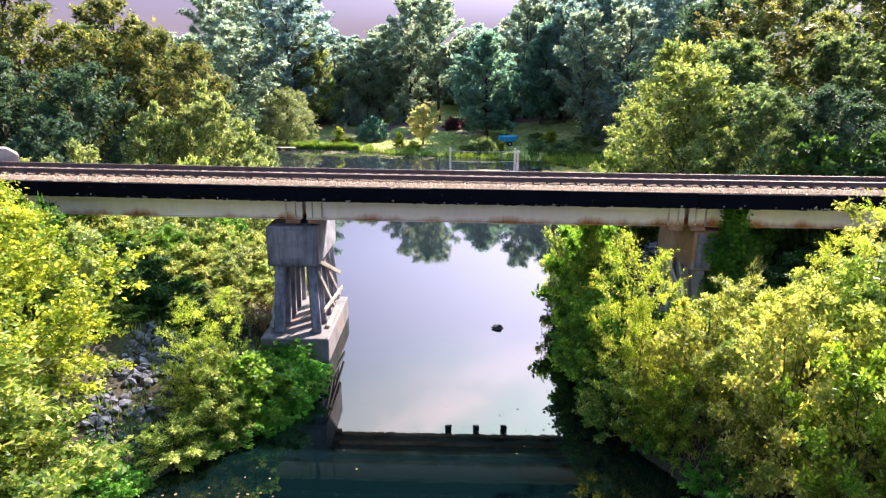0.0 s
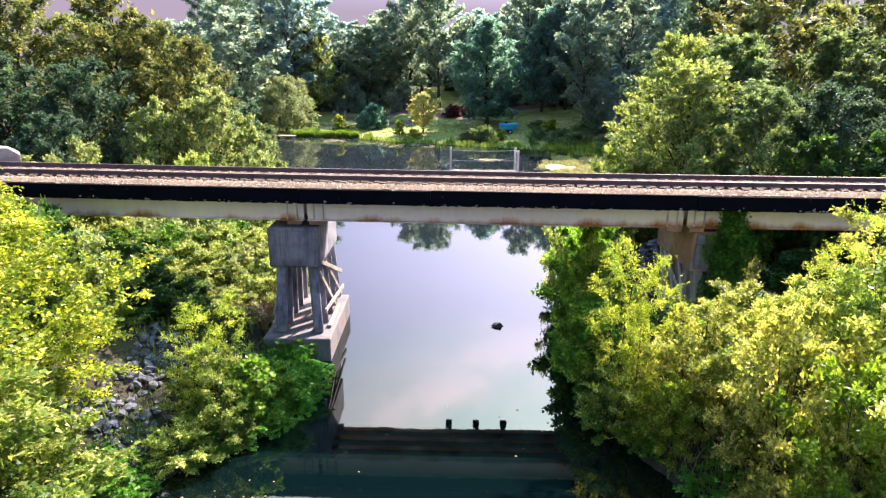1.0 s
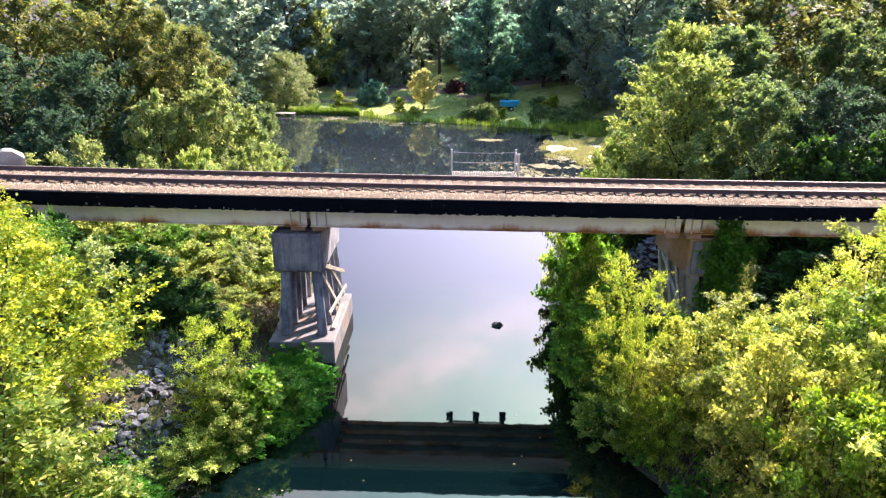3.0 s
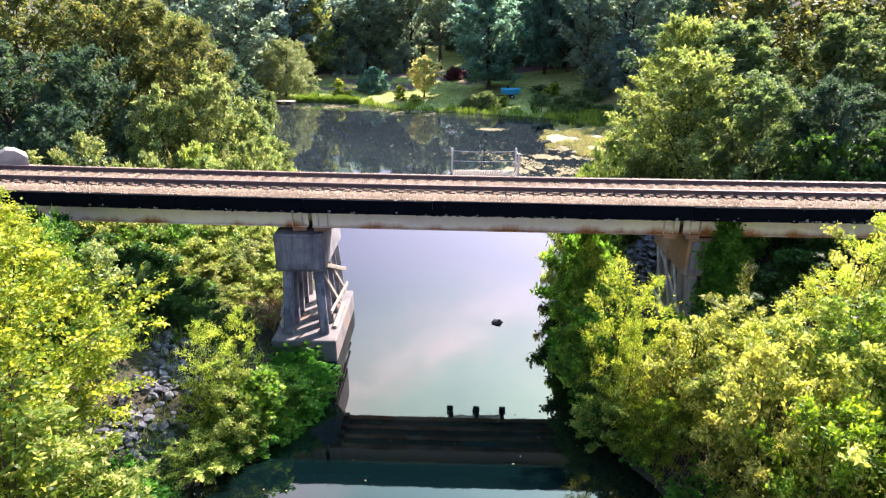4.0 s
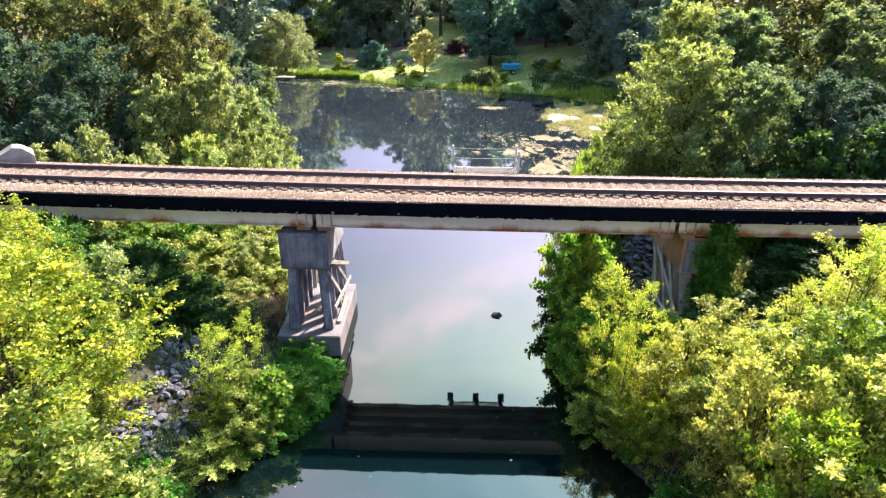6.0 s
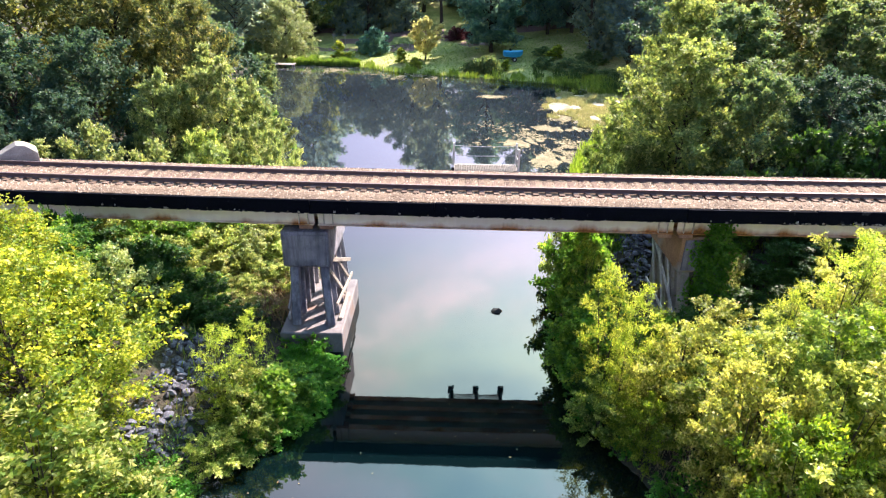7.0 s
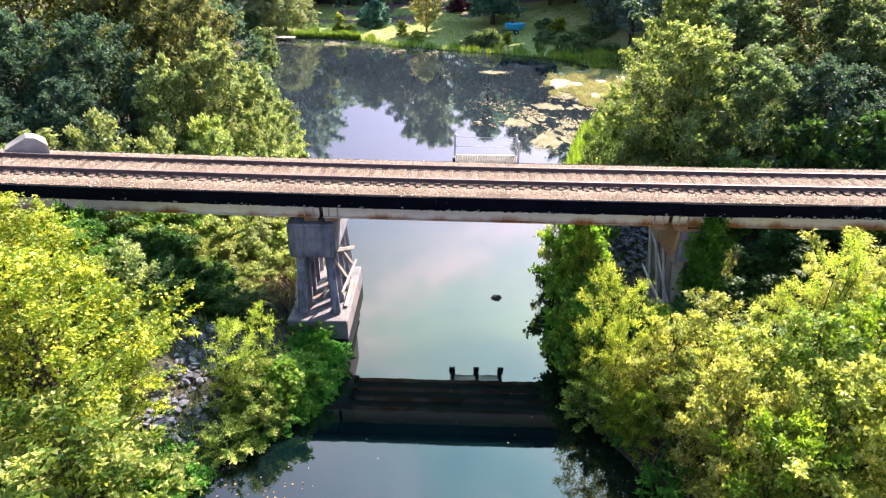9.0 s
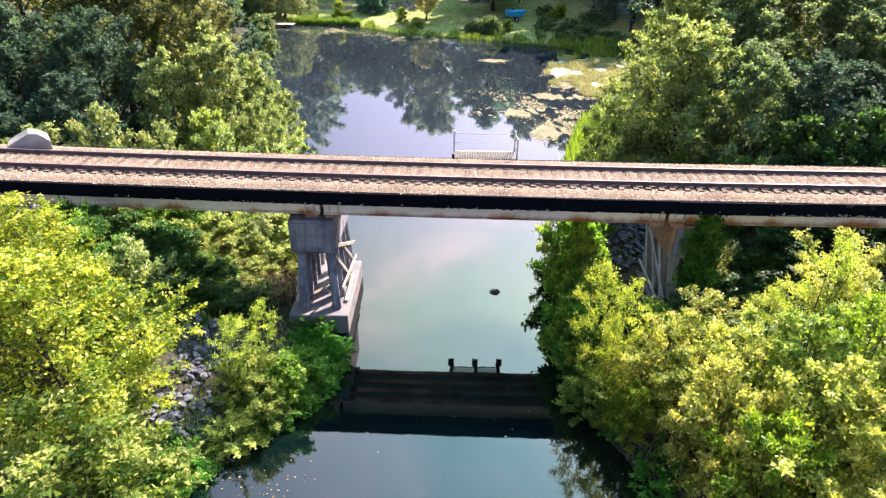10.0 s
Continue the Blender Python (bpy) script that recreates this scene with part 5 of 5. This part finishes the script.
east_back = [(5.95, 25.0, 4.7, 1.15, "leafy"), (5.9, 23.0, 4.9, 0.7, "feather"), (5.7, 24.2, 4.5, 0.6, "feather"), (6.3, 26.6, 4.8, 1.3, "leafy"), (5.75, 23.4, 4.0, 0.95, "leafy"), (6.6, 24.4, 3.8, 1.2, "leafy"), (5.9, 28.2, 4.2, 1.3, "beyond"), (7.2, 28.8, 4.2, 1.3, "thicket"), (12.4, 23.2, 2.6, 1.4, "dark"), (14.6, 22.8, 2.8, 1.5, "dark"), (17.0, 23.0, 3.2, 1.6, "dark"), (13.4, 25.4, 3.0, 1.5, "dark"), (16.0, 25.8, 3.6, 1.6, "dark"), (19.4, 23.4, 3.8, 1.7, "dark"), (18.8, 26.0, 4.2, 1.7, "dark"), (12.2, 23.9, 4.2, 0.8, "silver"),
             (12.8, 31.6, 4.8, 1.7, "thicket"), (8.6, 32.2, 5.6, 1.7, "beyond"), (14.4, 29.6, 5.6, 1.9, "thicket"), (17.6, 28.9, 8.2, 2.0, "dark"), (20.8, 28.9, 8.6, 2.2, "dark"), (25.0, 28.6, 7.8, 2.2, "dark"), (9.4, 36.4, 4.6, 1.4, "beyond"), (12.2, 46.0, 3.0, 1.5, "silver"), (13.4, 49.5, 3.0, 1.6, "silver"), (10.6, 37.4, 6.4, 1.9, "beyond"), (14.6, 53.5, 3.6, 2.0, "silver")]
wrng = random.Random(61)
weeds = []
for _ in range(58):
    y = wrng.uniform(16.8, 21.3)
    weeds.append((float(np.interp(y, LEFT_Y, LEFT_X)) - wrng.uniform(-0.75, 1.4), y, 0, wrng.uniform(0.35, 0.6), "lush"))
for _ in range(34):
    y = wrng.uniform(10.5, 22.0)
    weeds.append((float(np.interp(y, LEFT_Y, LEFT_X)) - wrng.uniform(-0.1, 1.3), y, 0, wrng.uniform(0.45, 0.8), "low"))
for _ in range(26):
    y = wrng.uniform(11.0, 27.0)
    weeds.append((float(np.interp(y, RIGHT_Y, RIGHT_X)) + wrng.uniform(-0.1, 1.5), y, 0, wrng.uniform(0.45, 0.8), "low"))
for _ in range(34):
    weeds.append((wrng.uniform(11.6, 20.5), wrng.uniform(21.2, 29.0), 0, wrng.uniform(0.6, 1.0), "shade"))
weeds = [(x, y, max(gz(x, y), 0) + (wrng.uniform(0.2, 0.55) if k == "lush" else wrng.uniform(0.35, 0.85)), r, k) for x, y, _, r, k in weeds]
set_out(bank, west_front + west_back + east_front + east_back + weeds, 15)


# ---- grass, reeds, floating leaves ----
def blades(name, spots, height, width, mat, label, rng, lean=0.35):
    """Grass: one bent blade of three triangles at each spot."""
    n = len(spots)
    h, a = height * rng.uniform(0.5, 1.25, n), rng.uniform(0, 6.28, n)
    side = np.c_[np.cos(a), np.sin(a), np.zeros(n)] * width / 2
    tip = np.c_[np.cos(a + 1.57), np.sin(a + 1.57), np.zeros(n)] * (lean * h * rng.uniform(0.2, 1.4, n))[:, None]
    top = np.c_[np.zeros(n), np.zeros(n), h]
    v = np.stack([spots - side, spots + side, spots + tip * 0.35 + top * 0.6 + side * 0.7, spots + tip * 0.35 + top * 0.6 - side * 0.7, spots + tip + top], 1)
    k = 5 * np.arange(n)[:, None]
    me = mesh_fast(name, v.reshape(-1, 3), np.concatenate([k + [0, 1, 2], k + [0, 2, 3], k + [3, 2, 4]]))
    return tagged(part(name, me, mat), label, "grass", kind="stuff")


def scatter(rng, n, x0, x1, y0, y1, keep):
    x, y = rng.uniform(x0, x1, n), rng.uniform(y0, y1, n)
    ok = keep(x, y)
    x, y = x[ok], y[ok]
    return np.c_[x, y, ground_z(x, y) - 0.02]


nrng = np.random.default_rng(8)
shore = lambda x: np.interp(x, FAR_X, FAR_Y)
blades("reed_bed", scatter(nrng, 16000, -25, -13.5, 95.0, 99.5, lambda x, y: (y > shore(x) - 0.3) & (y < shore(x) + 0.4 + 1.7 * np.clip(np.sin(x * 1.1) + np.sin(x * 2.7 + 1), 0, 1.3))), 1.0, 0.10, "grass", "bright green reeds along the pond's far edge", nrng)
blades("reed_fringe", scatter(nrng, 26000, -13.5, 22, 74, 99, lambda x, y: (y > shore(x) - 0.3) & (y < shore(x) + 0.5 + 2.2 * np.clip(np.sin(x * 0.83) + np.sin(x * 2.1 + 1), 0, 1.4))), 0.8, 0.10, "grass", "uneven green reeds and weeds along the pond's edge", nrng)
blades("shore_weeds", scatter(nrng, 9000, 3, 24, 74, 96, lambda x, y: (y > shore(x) + 0.2) & (np.sin(x * 1.3) + np.sin(y * 0.9 + x * 0.4) > 0.1) & (y < shore(x) + 6) & ~((x > 7.4) & (x < 11.6))), 1.1, 0.12, "weed", "rank dark green weeds on the shaded shore", nrng, 0.5)
blades("lawn_grass", scatter(nrng, 16000, -27, 24, 78, 112, lambda x, y: y > shore(x) + 1.0), 0.16, 0.10, "grass", "short mown grass of the lawn", nrng)
edge_y = nrng.uniform(9.5, 17.4, 9000)
edge_x = np.interp(edge_y, LEFT_Y, LEFT_X) - np.abs(nrng.normal(0, 1.1, 9000)) + 0.35
edge_z = np.maximum(ground_z(edge_x, edge_y), 0) + 0.42 * nrng.uniform(0, 1, 9000) ** 1.5 * (0.5 + 0.5 * np.sin(edge_x * 3.1 + edge_y * 1.7) * np.sin(edge_y * 2.3)) + 0.03
edge_ok = np.sin(edge_y * 2.9) + np.sin(edge_x * 2.2 + edge_y) > -1.1
edging = leaf_mesh("bank_edging", np.c_[edge_x, edge_y, edge_z][edge_ok], np.tile([0.2, -0.2, 0.6], (edge_ok.sum(), 1)), 0.09 * nrng.uniform(0.6, 1.6, edge_ok.sum()), nrng, 0.3)
tagged(part("bank_edging", edging, "leaf_green"), "tangled green weeds along the creek's edge", "weeds", kind="stuff")
blades("bank_weeds", scatter(nrng, 26000, -24, 24, 6, 42, lambda x, y: (ground_z(x, y) > 0.02) & (np.sin(x * 1.1 + 0.4 * y) * np.sin(y * 0.8 - 0.3 * x) > -0.3) & ~((np.abs(y - TRACK_MID) < 2.4) & (np.abs(x) > 19))), 0.4, 0.05, "grass", "patchy weeds on the creek banks", nrng, 0.6)
blades("dead_twigs", scatter(nrng, 700, 6.6, 10.2, 11.5, 16.2, lambda x, y: (ground_z(x, y) > 0.1) & (np.sin(x * 2.3) * np.sin(y * 1.9 + x) > -0.35)), 0.75, 0.022, "dry", "dead twigs and dry stalks on the bare bank", nrng, 1.3)
blades("dry_brush", scatter(nrng, 900, -9.6, -7.2, 23.0, 27.6, lambda x, y: (ground_z(x, y) > 0.1) & (np.sin(x * 2.9 + y) > -0.5)) + np.array([0, 0, 0.25]), 0.7, 0.03, "brush", "brown dry brush on the slope beside the pier", nrng, 1.5)
blades("dry_weeds", scatter(nrng, 6000, -24, 24, 6, 42, lambda x, y: (ground_z(x, y) > 0.02) & (np.sin(x * 0.7 - 0.5 * y) * np.cos(y * 0.9) > 0.3) & ~((np.abs(y - TRACK_MID) < 2.4) & (np.abs(x) > 19))), 0.5, 0.03, "dry", "dry stalks on the creek banks", nrng, 0.8)


def floating(name, spots, size, rng, label, mat="pad", category="water plants"):
    """Small flat leaves lying on the water, six-sided."""
    n = len(spots)
    a = rng.uniform(0, 6.28, (n, 1)) + np.arange(6) * 1.047
    r = size * rng.uniform(0.5, 1.4, (n, 1)) * rng.uniform(0.8, 1.1, (n, 6))
    v = np.stack([spots[:, :1] + r * np.cos(a), spots[:, 1:2] + r * np.sin(a), np.maximum(ground_z(spots[:, 0], spots[:, 1]), 0)[:, None] + np.full((n, 6), 0.012) + rng.uniform(0, 0.01, (n, 6))], -1)
    k = 6 * np.arange(n)[:, None]
    me = mesh_fast(name, v.reshape(-1, 3), np.concatenate([k + [0, i, i + 1] for i in range(1, 5)]))
    tagged(part(name, me, mat), label, category, kind="stuff")


def mats(rng, n, patches):
    """Spots for floating leaves: thick in the patches' middles, ragged and thin at their rims."""
    out = []
    for x, y, rx, ry, w in patches:
        m = int(n * w)
        p = np.c_[x + rx * rng.normal(0, 0.55, m), y + ry * rng.normal(0, 0.55, m)]
        lumps = np.array([noise.noise((a * 0.55, b * 0.32, 4.0)) + 0.6 * noise.noise((a * 1.7, b * 0.9, 9.0)) for a, b in p])
        out.append(p[lumps > rng.uniform(-0.1, 0.25, m)])
    p = np.concatenate(out)
    return p[ground_z(p[:, 0], p[:, 1]) < 0.06]


floating("lily_pads", mats(nrng, 1500, ((4.8, 54.6, 1.9, 0.9, 1.9), (8.0, 55.0, 1.5, 0.8, 1.6), (8.4, 49.5, 1.9, 1.6, 2.6), (10.6, 48.0, 1.4, 2.0, 2.2), (10.8, 60.0, 2.9, 0.9, 2.2), (5.0, 74.7, 1.4, 0.7, 0.5), (12.0, 66.0, 1.6, 5.0, 1.6), (4.5, 60, 5, 6, 0.14), (-6, 87.5, 5.5, 2.4, 1.2), (-17, 91.5, 5, 2, 1.0), (2, 68, 8, 9, 0.12), (10.0, 53.0, 2.4, 4.0, 1.2), (7.5, 57.5, 3.5, 4.0, 0.7), (13.5, 73.5, 2.0, 2.0, 0.8))), 0.092, nrng, "pale brownish mats of floating leaves on the pond")
blades("marsh_reeds", scatter(nrng, 12000, 6.0, 17, 35.5, 58, lambda x, y: (x > np.interp(y, RIGHT_Y, RIGHT_X) - 0.4) & (x < np.interp(y, RIGHT_Y, RIGHT_X) + 2.6 + 0.7 * np.sin(y * 1.3))), 1.25, 0.085, "marsh", "tall yellow-green reeds on the pond's east bank", nrng)
blades("shoal_grass", scatter(nrng, 30000, 9.5, 23, 58, 79, lambda x, y: (ground_z(x, y) > 0.005) & (ground_z(x, y) < 0.3) & (((x - 12.4) / 1.3) ** 2 + ((y - 69.5) / 2.2) ** 2 > 1) & (np.sin(x * 1.9 + y * 0.5) + np.sin(y * 1.1 - x * 0.6) > -1.2)), 0.26, 0.09, "dry_grass", "pale marsh grass standing on the pond's shoal", nrng, 0.6)
blades("marsh_tussocks", scatter(nrng, 9000, 13.0, 21.5, 76.5, 85, lambda x, y: (ground_z(x, y) > -0.05) & (np.sin(x * 1.7) + np.sin(y * 1.5 + x) > -0.5)), 0.7, 0.10, "grass", "darker green marsh grass behind the shoal", nrng, 0.5)


fallen = np.c_[nrng.normal(-6.2, 0.9, 60), nrng.normal(13.2, 0.7, 60)]
floating("fallen_leaves", fallen[ground_z(fallen[:, 0], fallen[:, 1]) < 0], 0.032, nrng, "brown fallen leaves drifting by the bank", "brush", "leaves")
specks = np.c_[nrng.uniform(-5, 5, 26), nrng.uniform(11, 19, 26)]
floating("drifting_specks", specks[ground_z(specks[:, 0], specks[:, 1]) < 0], 0.025, nrng, "pale seed fluff drifting on the water", "dry", "seeds")


# ---- things on the far lawn ----
def boat_trailer(x, y):
    z = gz(x, y)
    b = thing("boat_on_trailer", (x, y, z), "small blue plastic boat on a low two-wheeled trailer on the lawn", "boat")
    bm = bmesh.new()
    rows = []
    for k, (px, half, low) in enumerate(((-1.45, 0.34, 0.90), (-1.1, 0.60, 0.74), (-0.3, 0.72, 0.66), (0.5, 0.70, 0.66), (1.1, 0.50, 0.76), (1.5, 0.14, 1.1))):
        rows.append([bm.verts.new((x + px, y + o * half, z + h)) for o, h in ((-1, 1.42), (-0.75, low), (0, low - 0.06), (0.75, low), (1, 1.42), (0.85, 1.52), (0, 1.62), (-0.85, 1.52))])
    for a, c in zip(rows, rows[1:]):
        for i in range(8):
            bm.faces.new((a[i], a[(i + 1) % 8], c[(i + 1) % 8], c[i]))
    bm.faces.new(rows[0])
    bm.faces.new(rows[-1][::-1])
    part("hull", bm, "blue", b, "covered blue plastic hull", smooth=False)
    for dy in (-0.72, 0.72):
        w = bmesh.new()
        bmesh.ops.create_cone(w, cap_ends=True, segments=18, radius1=0.36, radius2=0.36, depth=0.16)
        bmesh.ops.transform(w, matrix=pose(x + 0.25, y + dy, z + 0.34, 90), verts=w.verts[:])
        wheel = part("wheel", w, "rubber", b, "black rubber trailer wheel")
        hub = bmesh.new()
        bmesh.ops.create_cone(hub, cap_ends=True, segments=14, radius1=0.19, radius2=0.16, depth=0.20)
        bmesh.ops.transform(hub, matrix=pose(x + 0.25, y + dy, z + 0.34, 90), verts=hub.verts[:])
        part("rim", hub, "steel", wheel, "pale steel rim")
    part("drawbar", beam((x - 2.1, y, z + 0.40), (x + 1.2, y, z + 0.66), 0.08, 0.08), "rubber", b)
    part("seat", block((x - 0.55, y - 0.25, z + 1.55), (x - 0.2, y + 0.25, z + 1.82), 0.05), "rubber", b, "dark seat")


boat_trailer(9.5, 97.4)


def picnic_table(x, y):
    z = gz(x, y)
    t = thing("picnic_table", (x, y, z), "weathered wooden picnic table on the bank", "table")
    part("tabletop", block((x - 1.3, y - 0.4, z + 0.70), (x + 1.3, y + 0.4, z + 0.76), 0.01), "wood", t)
    for s in (-1, 1):
        part("bench_seat", block((x - 1.3, y + s * 0.78 - 0.14, z + 0.42), (x + 1.3, y + s * 0.78 + 0.14, z + 0.47), 0.01), "wood", t)
        part("leg", beam((x + s * 0.9, y - 0.75, z - 0.02), (x + s * 0.9, y + 0.2, z + 0.72), 0.08, 0.1), "wood", t)
        part("leg", beam((x + s * 0.9 + 0.09, y + 0.75, z - 0.02), (x + s * 0.9 + 0.09, y - 0.2, z + 0.72), 0.08, 0.1), "wood", t)


picnic_table(-24.5, 106.5)


def garden_chair(x, y, rz):
    z = gz(x, y)
    c = thing("garden_chair", (0, 0, 0), "faded red garden chair on the bank", "chair", "red garden chairs")
    part("seat", block((-0.28, -0.25, 0.36), (0.28, 0.3, 0.41), 0.01), "red", c)
    part("backrest", beam((0, 0.28, 0.38), (0, 0.55, 1.05), 0.56, 0.05), "red", c)
    for sx in (-0.25, 0.25):
        part("leg", beam((sx, -0.22, 0), (sx, -0.22, 0.6), 0.06, 0.06), "red", c)
        part("leg", beam((sx, 0.34, 0), (sx, 0.28, 0.6), 0.06, 0.06), "red", c)
        part("armrest", block((sx - 0.05, -0.3, 0.6), (sx + 0.05, 0.36, 0.64), 0.01), "red", c)
    c.matrix_basis = pose(x, y, z, 0, 0, rz)
    return c


chair = garden_chair(-26.4, 108.5, 160)
copy_thing(chair, pose(-25.2, 109.0, gz(-25.2, 109.0), 0, 0, 200))


def dock(x, y):
    d = thing("dock", (x, y, 0), "low grey timber landing stage at the pond's edge", "dock")
    for i in range(14):
        part("plank", block((x - 2.1 + i * 0.3, y - 0.7, 0.38), (x - 1.83 + i * 0.3, y + 0.7, 0.43), 0.008), "timber", d)
    for dx in (-1.8, 1.8):
        for dy in (-0.6, 0.6):
            part("post", block((x + dx - 0.07, y + dy - 0.07, -1.5), (x + dx + 0.07, y + dy + 0.07, 0.376), 0.01), "timber", d)


dock(-25.2, 94.2)

for x, y, h in ((-20.5, 113, 1.6), (-18.2, 111, 2.0)):
    z = gz(x, y)
    th = thing("garden_post", (x, y, z), "slim grey garden post with a cross board", "post", "garden posts")
    part("pole", beam((x, y, z - 0.1), (x, y, z + h), 0.10, 0.10), "timber", th)
    part("board", block((x - 0.3, y - 0.09, z + h - 0.35), (x + 0.3, y - 0.053, z + h - 0.1), 0.005), "timber", th)


def ivy():
    """Ivy hanging from the girder over the east pier's front."""
    rng = np.random.default_rng(31)
    n = 5200
    x = 10.95 + rng.normal(0, 0.55, n)
    z = rng.uniform(2.2, 6.2, n)
    width = np.where(z > 5.1, 0.5, 0.92 + 0.2 * np.sin(z * 3))
    ok = np.abs(x - 10.95) < width * rng.uniform(0.7, 1.25, n)
    x, z = x[ok], z[ok]
    y = np.where(z > 5.1, 22.95, 22.93) - 0.16 * np.abs(rng.normal(0, 1, len(x))) - 0.12 * np.sin(x * 4 + z * 3) ** 2
    th = thing("ivy", (10.5, 22.9, 2.2), "dark green ivy draped over the pier and girder", "ivy")
    out = np.tile([0.0, -1.0, 0.2], (len(x), 1))
    part("foliage", leaf_mesh("foliage", np.c_[x, y, z], out, 0.13, rng, 0.3, 0.8), "herb", th)
    for k in range(6):
        a = 10.35 + 0.22 * k
        pts = [(a + 0.12 * math.sin(i * 1.7 + k), 22.97 if i < 4 else 22.94, gz(a, 22.9) - 0.1 + i * 0.75) for i in range(6)]
        part("vine", tube("vine", pts, [0.03, 0.028, 0.025, 0.02, 0.015, 0.01], 5), "bark", th)


ivy()
